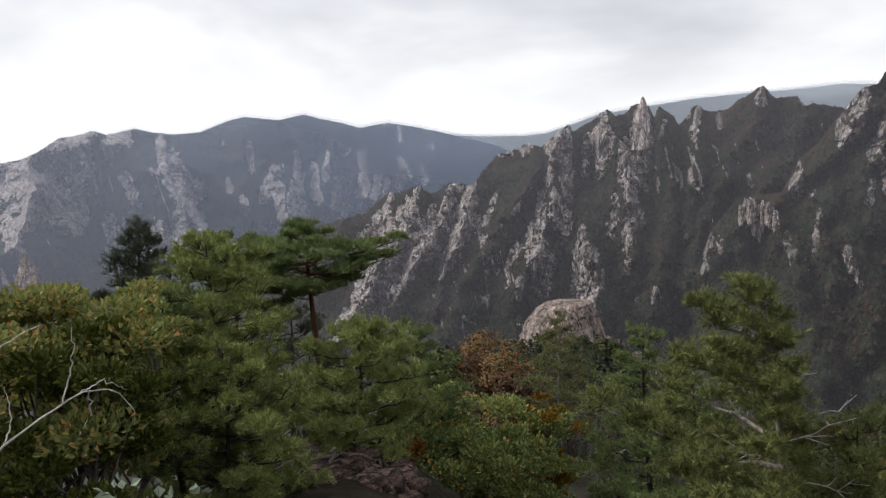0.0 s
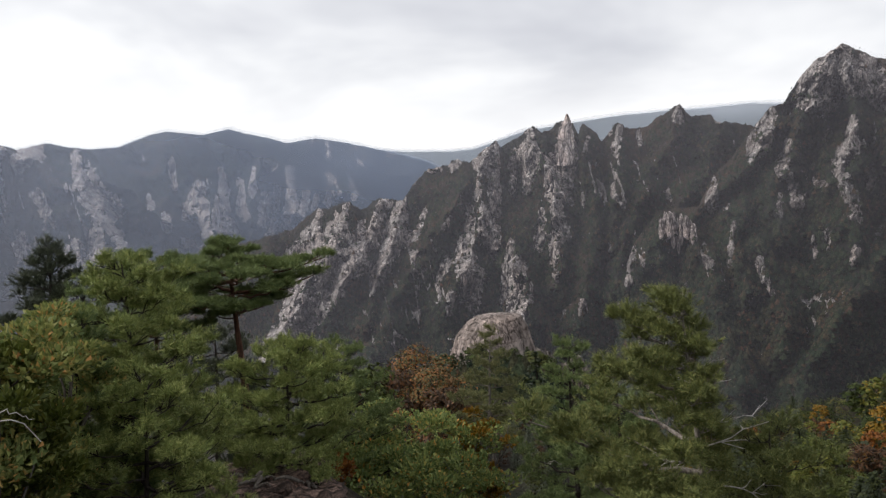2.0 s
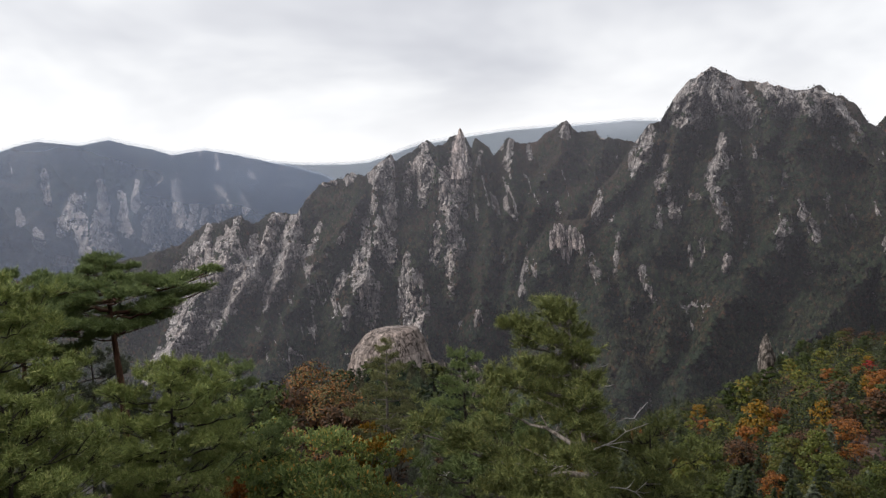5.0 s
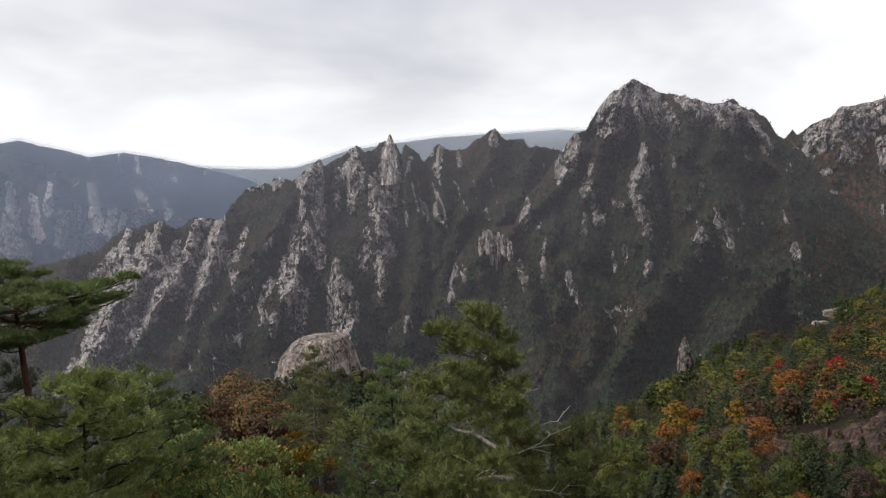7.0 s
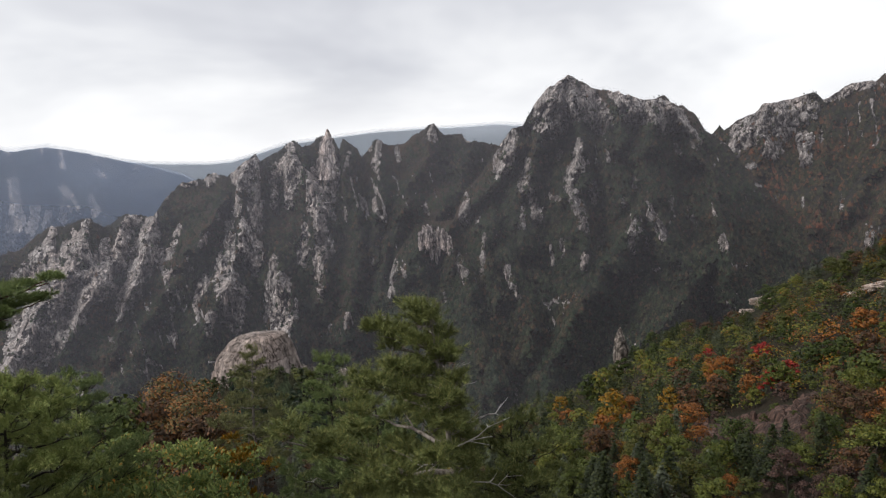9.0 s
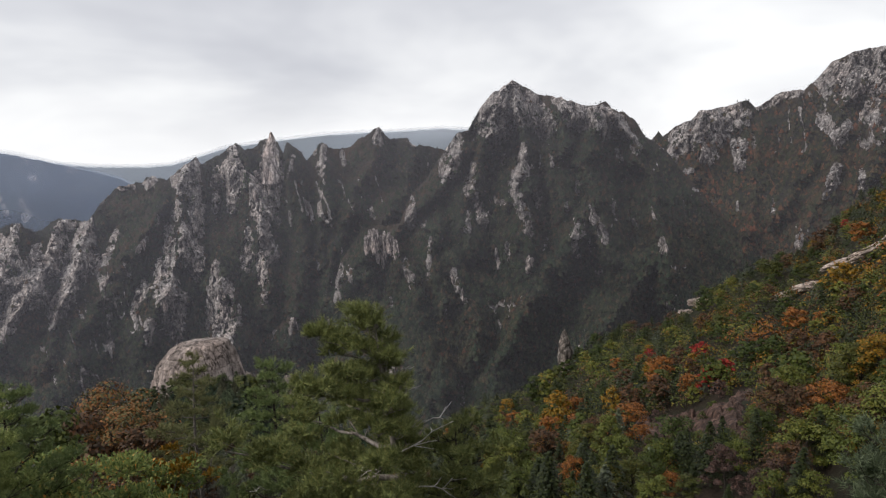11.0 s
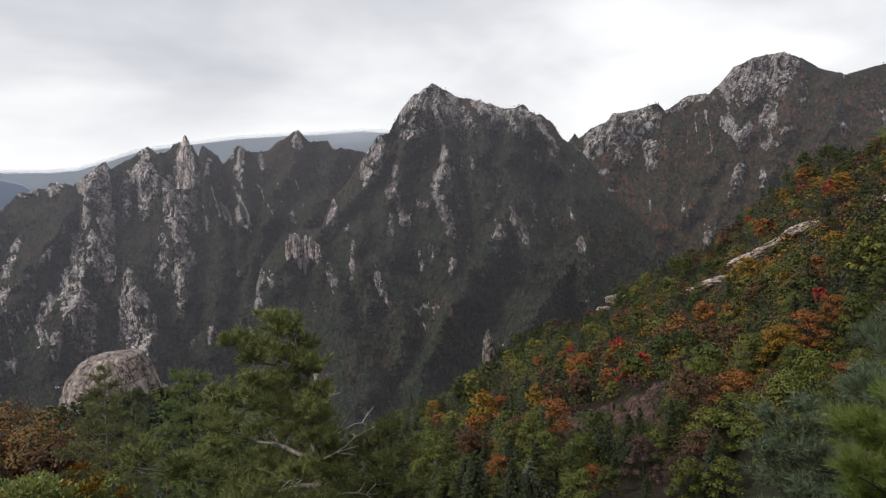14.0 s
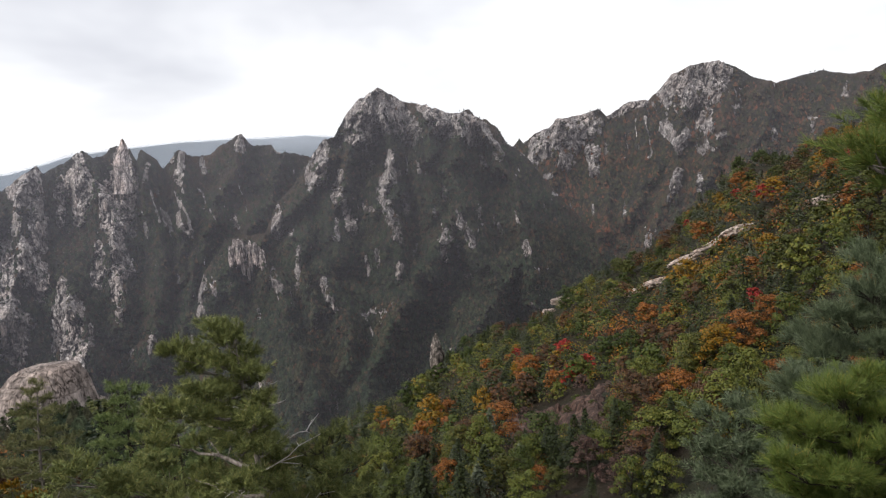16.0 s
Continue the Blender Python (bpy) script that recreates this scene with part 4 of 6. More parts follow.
cloud_bank()

# ---- shapes for trees ----
def part(name, V, F, material, parent, label="", smooth_faces=False):
    """One mesh as a part of a thing (or of a part)."""
    ob = new(name, mesh_from(name, V, F, material, smooth_faces))
    ob.parent = parent
    if label:
        ob["label"] = label
    return ob


def thing(name, place, label, category, group=""):
    ob = new(name)
    ob.empty_display_size = 0.3
    ob.location = place
    return tagged(ob, label, category, group)


def tube(points, radii, sides=6):
    """A tapered, bent round bar along the points, as quads."""
    pts = np.asarray(points, float)
    tan = np.gradient(pts, axis=0)
    tan /= np.linalg.norm(tan, axis=1, keepdims=True) + 1e-9
    ref = np.where(np.abs(tan[:, 2:3]) > 0.8, np.array([[1.0, 0, 0]]), np.array([[0, 0, 1.0]]))
    u = np.cross(tan, ref)
    u /= np.linalg.norm(u, axis=1, keepdims=True) + 1e-9
    v = np.cross(tan, u)
    a = np.linspace(0, 2 * math.pi, sides, endpoint=False)
    ring = np.cos(a)[None, :, None] * u[:, None] + np.sin(a)[None, :, None] * v[:, None]
    V = (pts[:, None] + ring * np.asarray(radii, float)[:, None, None]).reshape(-1, 3)
    n = len(pts)
    i, k = np.meshgrid(np.arange(n - 1), np.arange(sides), indexing="ij")
    k2 = (k + 1) % sides
    F = np.stack([i * sides + k, i * sides + k2, (i + 1) * sides + k2, (i + 1) * sides + k], -1).reshape(-1, 4)
    return V, F


def joined(pieces):
    V, F, n = [], [], 0
    for v, f in pieces:
        V.append(v)
        F.append(f + n)
        n += len(v)
    return np.concatenate(V), np.concatenate(F)


def tuft_shapes(count, needles, length, width, seed, open_to=1.15):
    """Brushes of pine needles round a short shoot that points up z."""
    rng = np.random.default_rng(seed)
    shapes = []
    for _ in range(count):
        a = rng.uniform(0, 2 * math.pi, needles)
        at = rng.uniform(0, 0.9, needles) * length
        spread = rng.uniform(0.25, open_to, needles)
        d = np.stack([np.cos(a) * np.sin(spread), np.sin(a) * np.sin(spread), np.cos(spread)], -1)
        side = np.cross(d, rng.normal(0, 1, (needles, 3)))
        side /= np.linalg.norm(side, axis=1, keepdims=True)
        base = np.stack([0 * at, 0 * at, at], -1)
        ln = length * rng.uniform(0.75, 1.15, needles)[:, None]
        tri = np.stack([base - side * width * 0.5, base + side * width * 0.5, base + d * ln + np.array([0, 0, -0.04 * length])], 1)
        shapes.append(tri)
    return np.array(shapes)


def scatter(shapes, places, ways, sizes, rng):
    """Triangles of shapes turned to ways and set at places."""
    n = len(places)
    w = ways / (np.linalg.norm(ways, axis=1, keepdims=True) + 1e-9)
    ref = np.where(np.abs(w[:, :1]) > 0.8, np.array([[0, 1.0, 0]]), np.array([[1.0, 0, 0]]))
    u = np.cross(w, ref)
    u /= np.linalg.norm(u, axis=1, keepdims=True)
    v = np.cross(w, u)
    spin = rng.uniform(0, 2 * math.pi, n)[:, None]
    u, v = u * np.cos(spin) + v * np.sin(spin), v * np.cos(spin) - u * np.sin(spin)
    S = shapes[rng.integers(0, len(shapes), n)] * sizes[:, None, None, None]
    V = S[..., 0:1] * u[:, None, None] + S[..., 1:2] * v[:, None, None] + S[..., 2:3] * w[:, None, None] + places[:, None, None]
    return V.reshape(-1, 3), np.arange(V.size // 3).reshape(-1, shapes.shape[2])


def bark_material(name, dark, light):
    m, N, L, b = mat(name, 0.95, 0.15)
    f = noise_node(N, L, mapped(N, L, (1, 1, 0.25)), 28.0, 6.0, 0.65, 0.5)
    L(ramp_node(N, L, f, [(0.35, dark), (0.65, light)]), b.inputs["Base Color"])
    bump_node(N, L, b, f, 0.9, 0.02)
    return m


BARK_RED = bark_material("red_pine_bark", (0.03, 0.018, 0.014), (0.15, 0.075, 0.05))
BARK_DARK = bark_material("dark_bark", (0.012, 0.010, 0.009), (0.06, 0.05, 0.042))
BARK_PALE = bark_material("bleached_dead_wood", (0.3, 0.28, 0.27), (0.62, 0.58, 0.55))
BARK_SILVER = bark_material("silver_grey_bark", (0.09, 0.075, 0.065), (0.36, 0.32, 0.29))
BARK_GREY = bark_material("grey_twigs", (0.06, 0.05, 0.045), (0.2, 0.18, 0.16))
NEEDLE_FRESH = leaf_material("fresh_pine_needles", [(0.0, (0.092, 0.126, 0.039)), (0.5, (0.194, 0.237, 0.068)), (0.85, (0.309, 0.342, 0.113)), (1.0, (0.421, 0.399, 0.159))], 0.05, 0.55, 0.2)
NEEDLE_BRIGHT = leaf_material("bright_new_needles", [(0.0, (0.055, 0.084, 0.017)), (0.5, (0.107, 0.150, 0.030)), (0.9, (0.160, 0.198, 0.052)), (1.0, (0.286, 0.228, 0.048))], 0.15, 0.5, 0.25)
NEEDLE_DEEP = leaf_material("deep_green_pine_needles", [(0.0, (0.068, 0.100, 0.039)), (0.6, (0.142, 0.187, 0.065)), (1.0, (0.253, 0.290, 0.106))], 0.05, 0.55, 0.2)
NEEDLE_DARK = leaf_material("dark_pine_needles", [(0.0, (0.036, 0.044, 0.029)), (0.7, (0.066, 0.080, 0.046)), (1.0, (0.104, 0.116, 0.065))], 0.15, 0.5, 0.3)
NEEDLE_BLUE = leaf_material("blue_green_pine_needles", [(0.0, (0.044, 0.062, 0.034)), (0.6, (0.092, 0.119, 0.066)), (1.0, (0.169, 0.196, 0.114))], 0.12, 0.5, 0.25)
NEEDLE_RIGHT = leaf_material("mid_green_pine_needles", [(0.0, (0.067, 0.084, 0.030)), (0.5, (0.135, 0.156, 0.049)), (0.85, (0.218, 0.234, 0.076)), (1.0, (0.293, 0.276, 0.101))], 0.05, 0.55, 0.2)
NEEDLE_OLIVE = leaf_material("yellow_green_pine_needles", [(0.0, (0.077, 0.084, 0.036)), (0.6, (0.144, 0.150, 0.064)), (1.0, (0.238, 0.221, 0.097))], 0.1, 0.55, 0.2)
TUFT = tuft_shapes(6, 32, 0.085, 0.0072, 5, 1.3)
TUFT_FINE = tuft_shapes(6, 48, 0.10, 0.0036, 8, 0.95)
TUFT_SMALL = tuft_shapes(6, 18, 0.12, 0.013, 6)


def pine(top_bearing, top_elevation, distance, label, profile, seed, needles, bark, limbs=26, density=70, bend=0.15, droop=0.0, tip_up=0.35,
         bare=0, shapes=TUFT, thick=0.055, group="", name="pine_tree", flat=0.42, lopsided=0.0, heavy=0.0, fluff=1.0, puffy=1.0):
    """A pine whose top is seen at that bearing and elevation. profile: (share of the height, limb length) from low to high; bare: low dead limbs."""
    rng = np.random.default_rng(seed)
    top = spot(top_bearing, top_elevation, distance)
    z0 = float(ground_height(top.x, top.y)) - 0.15
    base = np.array([top.x, top.y, z0])
    h = top.z - z0
    tree = thing(name, base, label, "tree", group)
    t = np.linspace(0, 1, 14)
    sway = bend * h * 0.12
    ph = rng.uniform(0, 6.28, 2)
    path = np.stack([sway * (np.sin(t * 4 + ph[0]) - math.sin(4 + ph[0])), sway * (np.sin(t * 3.4 + ph[1]) - math.sin(3.4 + ph[1])), t * h], -1)
    rad = thick * (1 - t) ** 0.8 * h / 4 + 0.008
    V, F = tube(path, rad, 8)
    part("trunk", V, F, bark, tree, "", True)
    ps, pr = np.array(profile).T
    first = max(ps[0], (EYE - distance * 0.53 - z0) / h)
    golden = rng.uniform(0, 6.28)
    for k in range(limbs):
        s = first + (ps[-1] - first) * ((k + rng.uniform(0.0, 0.9)) / limbs)
        ln = float(np.interp(s, ps, pr)) * rng.uniform(0.72, 1.12)
        a = golden + k * 2.39996 + rng.normal(0, 0.25)
        ln *= 1 + lopsided * (1.0 if s > 0.45 else 0.3) * math.cos(a - heavy)
        out = np.array([math.cos(a), math.sin(a), 0])
        start = np.array([np.interp(s, t, path[:, q]) for q in range(3)])
        u = np.linspace(0, 1, 8)[:, None]
        rise = rng.uniform(-0.05, 0.18) - droop
        side = np.array([-out[1], out[0], 0]) * rng.normal(0, 0.12)
        line = start + out * ln * u + side * ln * u ** 2 + np.array([0, 0, 1.0]) * ln * (rise * u + tip_up * 0.5 * u ** 2.5)
        line[1:] += rng.normal(0, 0.018 * ln, (7, 3))
        r0 = max(0.008, 0.022 * ln)
        pieces = [tube(line, r0 * (1 - 0.8 * u[:, 0]), 5)]
        n = max(14, int(density * ln * rng.uniform(1.2, 1.8)))
        cross = np.array([-out[1], out[0], 0])
        groups = max(3, int(ln * 4.6 * fluff))
        gt = np.clip(np.linspace(0.38, 1.0, groups) + rng.normal(0, 0.06, groups), 0.3, 1.02)
        glat = rng.uniform(-1, 1, groups) * 0.36 * ln * np.sin(gt * 2.4 + 0.3)
        glat[-1] *= 0.2
        hub = np.stack([np.interp(gt, u[:, 0], line[:, q]) for q in range(3)], -1) + cross * glat[:, None] + np.array([0, 0, 0.05])
        g = rng.integers(0, groups, n)
        puff = rng.normal(0, 1, (n, 3)) * np.array([1, 1, flat + 0.25]) * (0.055 + 0.018 * min(ln, 2.5)) * fluff * puffy
        puff[:, 2] = np.abs(puff[:, 2]) * 1.3
        at = hub[g] + puff
        ways = out * 0.35 + puff * 9.0 + np.array([0, 0, 0.7]) + rng.normal(0, 0.25, (n, 3))
        tt = gt[g]
        for q in range(min(7, n)):
            root = np.array([np.interp(max(0.1, tt[q] - 0.2), u[:, 0], line[:, w]) for w in range(3)])
            pieces.append(tube(np.stack([root, (root + at[q]) / 2 + np.array([0, 0, 0.01]), at[q]]), [0.007, 0.006, 0.004], 5))
        V, F = joined(pieces)
        limb = part("limb", V, F, bark, tree, "", True)
        V, F = scatter(shapes, at, ways, rng.uniform(0.85, 1.4, n), rng)
        part("needles", V, F, needles, limb)
    for k in range(bare):
        s = rng.uniform(0.12, 0.62)
        a, ln = rng.uniform(0, 6.28), rng.uniform(0.35, 0.9)
        dead_limb(tree, np.array([np.interp(s, t, path[:, q]) for q in range(3)]), a, ln, rng)
    return tree, path


def dead_limb(tree, start, a, ln, rng, lift=0.2):
    out = np.array([math.cos(a), math.sin(a), lift])
    u = np.linspace(0, 1, 7)[:, None]
    line = start + out * ln * u + rng.normal(0, 0.05 * ln, (7, 3)) * u - np.array([0, 0, 0.25 * ln]) * u * (1 - u)
    pieces = [tube(line, 0.013 * (1 - 0.75 * u[:, 0]), 5)]
    for q in range(4):
        i = int(rng.integers(2, 6))
        d = out + rng.normal(0, 0.55, 3)
        tw = line[i] + d * (np.linspace(0, 1, 4)[:, None]) * ln * rng.uniform(0.12, 0.3) + rng.normal(0, 0.012, (4, 3)) * np.linspace(0, 1, 4)[:, None]
        pieces.append(tube(tw, [0.007, 0.006, 0.005, 0.003], 5))
    V, F = joined(pieces)
    return part("dead_limb", V, F, BARK_PALE, tree, "bleached bare limb", True)


# leaves: two folded halves
def leaf_shapes(count, length, width, seed, curl=0.25):
    rng = np.random.default_rng(seed)
    shapes = []
    for _ in range(count):
        L1, W1 = length * rng.uniform(0.8, 1.2), width * rng.uniform(0.8, 1.2)
        fold = rng.uniform(0.1, 0.5) * W1
        shapes.append([[(0, 0, 0), (W1 * 0.5, fold, L1 * 0.45), (0, curl * L1, L1), (0, 0, L1 * 0.5)],
                       [(0, 0, 0), (0, 0, L1 * 0.5), (0, curl * L1, L1), (-W1 * 0.5, fold, L1 * 0.45)]])
    return np.array(shapes)


LEAF_OAK = leaf_shapes(6, 0.13, 0.115, 3)


def spray_shapes(count, size, seed):
    """Small sprays of foliage, as bent plates that face up z."""
    rng = np.random.default_rng(seed)
    shapes = []
    for _ in range(count):
        a = np.sort(rng.uniform(0, 2 * math.pi, 4)) * 0.35 + np.arange(4) * 1.02
        r = size * rng.uniform(0.35, 0.75, 4)
        shapes.append([[(r[k] * math.cos(a[k]), r[k] * math.sin(a[k]), -size * (0.25 if k % 2 else 0.0) * rng.uniform(0.5, 1.5)) for k in range(4)]])
    return np.array(shapes)


LEAF_CLUMP = spray_shapes(8, 0.17, 4)
LEAF_CLUMP_FAR = spray_shapes(8, 0.34, 7)


def broadleaf(name, place, height, spread, label, leaves, seed, leaf_count, shapes, bark=BARK_DARK, stems=1, low=0.25, group="", category="tree", pads=16, domed=False):
    """A leafy tree or bush: stems, limbs that reach leaf pads, and a ragged crown of single leaves."""
    rng = np.random.default_rng(seed)
    tree = thing(name, place, label, category, group)
    pieces, ends = [], []
    for k in range(stems):
        a = rng.uniform(0, 6.28)
        tilt = 0.0 if stems == 1 else rng.uniform(0.15, 0.5)
        u = np.linspace(0, 1, 8)[:, None]
        d = np.array([math.cos(a) * tilt, math.sin(a) * tilt, 1.0])
        line = d * u * height * (0.9 if stems == 1 else rng.uniform(0.6, 0.95)) + rng.normal(0, 0.02 * height, (8, 3)) * u
        if stems > 1 and pieces:
            V, F = joined(pieces)
            part("stem", V, F, bark, tree, "", True)
            pieces = []
        pieces.append(tube(line, (0.022 if stems == 1 else 0.010) * height * (1 - 0.85 * u[:, 0]) + 0.006, 6))
        for j in range(pads // stems):
            s = low + (1 - low) * ((j + rng.uniform(0.2, 0.9)) / max(1, pads // stems))
            root = np.array([np.interp(s * 0.75, u[:, 0], line[:, q]) for q in range(3)])
            b = a + j * 2.4 + rng.normal(0, 0.3)
            reach = spread * math.sqrt(max(0.05, 1 - ((s - 0.55) / 0.55) ** 2)) * rng.uniform(0.45, 1.0)
            end = np.array([root[0] + math.cos(b) * reach, root[1] + math.sin(b) * reach, s * height * rng.uniform(0.93, 1.05)])
            mid = (root + end) / 2 + rng.normal(0, 0.06 * spread, 3)
            pieces.append(tube(np.stack([root, mid, end]), [0.008 * height, 0.005 * height, 0.002 * height], 3))
            ends.append(end)
    V, F = joined(pieces)
    part("trunk" if stems == 1 else "stem", V, F, bark, tree, "", True)
    ends = np.array(ends)
    w = rng.integers(0, len(ends), leaf_count)
    r = spread * 0.36 * rng.random((leaf_count, 1)) ** 0.45
    dirs = rng.normal(0, 1, (leaf_count, 3))
    dirs /= np.linalg.norm(dirs, axis=1, keepdims=True)
    at = ends[w] + dirs * r * np.array([1, 1, 0.34])
    at[:, 2] = np.maximum(at[:, 2], 0.05 * height)
    ways = dirs * 0.7 + np.array([0, 0, 0.6]) + rng.normal(0, 0.35, (leaf_count, 3))
    if domed:
        # billowing pads: leaves lie on the upper side of each, over a rounded crown
        q = np.linspace(0, 1, pads)
        turn = np.arange(pads) * 2.39996 + rng.uniform(0, 6.28)
        out = np.sin(np.arccos(1 - 1.15 * q)) * spread * 0.72 * rng.uniform(0.5, 1.25, pads)
        hub = np.stack([out * np.cos(turn), out * np.sin(turn), height * (0.90 - 0.62 * q ** 1.2) + rng.normal(0, 0.03 * height, pads)], -1)
        size = spread * rng.uniform(0.22, 0.44, pads)
        dirs[:, 2] = np.abs(dirs[:, 2]) - 0.22
        w = rng.integers(0, pads, leaf_count)
        lump = 0.8 + 0.4 * vnoise(dirs[:, 0] * 2.5 + w * 7.3, dirs[:, 1] * 2.5 + dirs[:, 2] * 2, seed)
        at = hub[w] + dirs * (size[w] * lump * rng.uniform(0.62, 1.05, leaf_count))[:, None] * np.array([1, 1, 0.85])
        ways = dirs * 0.9 + np.array([0, 0, 0.35]) + rng.normal(0, 0.28, (leaf_count, 3))
    V, F = scatter(shapes, at, ways, rng.uniform(0.65, 1.2, leaf_count), rng)
    part("crown", V, F, leaves, tree)
    return tree


def conifer(name, place, height, spread, label, needles, seed, shapes, tiers=13, per=9, group=""):
    """A far conifer: a straight trunk and tiers of drooping boughs, ragged in outline."""
    rng = np.random.default_rng(seed)
    tree = thing(name, place, label, "tree", group)
    t = np.linspace(0, 1, 5)
    V, F = tube(np.stack([0 * t, 0 * t, t * height], -1), 0.018 * height * (1 - t) + 0.02, 6)
    part("trunk", V, F, BARK_DARK, tree, "", True)
    at, ways = [], []
    for k in range(tiers):
        s = 0.2 + 0.8 * k / (tiers - 1)
        reach = spread * (1 - s) ** 0.8 * rng.uniform(0.75, 1.15) + 0.12
        for j in range(per):
            a = rng.uniform(0, 6.28)
            for q in (0.3, 0.55, 0.78, 1.0):
                at.append((math.cos(a) * reach * q, math.sin(a) * reach * q, s * height - 0.3 * reach * q * q + rng.normal(0, 0.012 * height)))
                ways.append((0.35 * math.cos(a), 0.35 * math.sin(a), 1.0 + rng.normal(0, 0.15)))
    at, ways = np.array(at), np.array(ways) + rng.normal(0, 0.3, (len(ways), 3))
    V, F = scatter(shapes, at, ways, rng.uniform(0.7, 1.2, len(at)), rng)
    part("crown", V, F, needles, tree)
    return tree


LEAF_GREEN = leaf_material("green_leaves", [(0.0, (0.018, 0.031, 0.005)), (0.5, (0.041, 0.055, 0.008)), (0.85, (0.071, 0.083, 0.011)), (1.0, (0.131, 0.105, 0.016))], 0.1, by_tree=0.4)
LEAF_OLIVE = leaf_material("olive_leaves", [(0.0, (0.027, 0.032, 0.006)), (0.6, (0.053, 0.061, 0.010)), (1.0, (0.104, 0.082, 0.013))], 0.1, by_tree=0.4)
LEAF_LIME = leaf_material("yellow_green_leaves", [(0.0, (0.040, 0.055, 0.010)), (0.5, (0.080, 0.097, 0.016)), (0.9, (0.143, 0.135, 0.025)), (1.0, (0.247, 0.117, 0.011))], 0.1, by_tree=0.4)
LEAF_BUSH = leaf_material("oak_bush_leaves", [(0.0, (0.085, 0.125, 0.041)), (0.5, (0.176, 0.226, 0.073)), (0.85, (0.277, 0.306, 0.096)), (0.96, (0.385, 0.317, 0.090)), (1.0, (0.588, 0.237, 0.051))], 0.25)
LEAF_MAPLE = leaf_material("olive_to_orange_leaves", [(0.0, (0.095, 0.135, 0.045)), (0.5, (0.215, 0.245, 0.078)), (0.86, (0.335, 0.305, 0.100)), (1.0, (0.450, 0.230, 0.075))], 0.35)
LEAF_GOLD = leaf_material("golden_leaves", [(0.0, (0.078, 0.060, 0.005)), (0.5, (0.172, 0.099, 0.008)), (1.0, (0.241, 0.108, 0.005))], 0.1)
LEAF_ORANGE = leaf_material("orange_leaves", [(0.0, (0.075, 0.033, 0.009)), (0.5, (0.183, 0.062, 0.012)), (1.0, (0.255, 0.097, 0.018))], 0.1)
LEAF_AMBER = leaf_material("amber_leaves", [(0.0, (0.050, 0.052, 0.018)), (0.4, (0.095, 0.080, 0.026)), (0.7, (0.200, 0.085, 0.028)), (1.0, (0.270, 0.115, 0.032))], 0.1)
LEAF_RED = leaf_material("red_leaves", [(0.0, (0.100, 0.009, 0.009)), (0.6, (0.251, 0.015, 0.014)), (1.0, (0.307, 0.050, 0.022))], 0.1)
LEAF_RUSSET = leaf_material("russet_leaves", [(0.0, (0.031, 0.020, 0.011)), (0.6, (0.069, 0.036, 0.018)), (1.0, (0.125, 0.053, 0.019))], 0.1)
LEAF_PLUM = leaf_material("plum_brown_twigs_and_leaves", [(0.0, (0.045, 0.028, 0.024)), (0.7, (0.085, 0.05, 0.042)), (1.0, (0.13, 0.07, 0.055))], 0.2)
LEAF_PALE = leaf_material("pale_grey_green_leaves", [(0.0, (0.16, 0.2, 0.14)), (1.0, (0.34, 0.4, 0.3))], 0.2)
LEAF_UNDER = leaf_material("undergrowth_leaves", [(0.0, (0.012, 0.014, 0.006)), (0.6, (0.027, 0.029, 0.011)), (0.9, (0.048, 0.036, 0.015)), (1.0, (0.072, 0.036, 0.015))], 0.2)
LEAF_FIR = leaf_material("fir_needles", [(0.0, (0.012, 0.018, 0.007)), (0.6, (0.023, 0.032, 0.010)), (1.0, (0.042, 0.050, 0.013))], 0.15)

# ---- near pines and bushes ----
NEAR = "pines and bushes by the lookout"
pine(-19.2, -5.0, 10.5, "bushy bright green pine with dense layered needles", [(0.10, 1.15), (0.4, 1.15), (0.7, 1.0), (0.88, 0.75), (0.99, 0.25)], 21, NEEDLE_FRESH, BARK_DARK, 40, 95, group=NEAR)
pine(-22.6, -8.6, 9.6, "bushy young pine with fresh green shoots", [(0.05, 0.9), (0.5, 0.9), (0.98, 0.2)], 22, NEEDLE_DEEP, BARK_DARK, 24, 60, group=NEAR)
pine(-18.4, -13.6, 9.0, "pine with light green shoots on upturned limbs", [(0.05, 1.1), (0.45, 1.1), (0.8, 0.7), (0.98, 0.2)], 23, NEEDLE_FRESH, BARK_DARK, 28, 62, group=NEAR)
pine(-21.0, -6.0, 13.0, "dense pine with deep green needles", [(0.2, 1.0), (0.6, 1.1), (0.98, 0.3)], 39, NEEDLE_DEEP, BARK_DARK, 24, 50, group=NEAR)
pine(-23.8, -3.3, 18.5, "slender dark pine with short uneven limbs", [(0.5, 1.1), (0.7, 0.9), (0.8, 0.8), (0.9, 0.55), (0.95, 0.35), (1.0, 0.12)], 24, NEEDLE_DARK, BARK_DARK, 40, 60, shapes=TUFT_SMALL, group=NEAR)
pine(-11.6, -4.0, 14.5, "umbrella-shaped red pine with flat needle layers and a reddish trunk", [(0.68, 0.7), (0.74, 1.3), (0.8, 1.9), (0.87, 1.75), (0.91, 0.9), (0.95, 0.5), (1.0, 0.2)], 25, NEEDLE_DEEP, BARK_RED, 28, 120, bend=0.12, tip_up=0.1, thick=0.085, group=NEAR, flat=0.05, puffy=0.9)
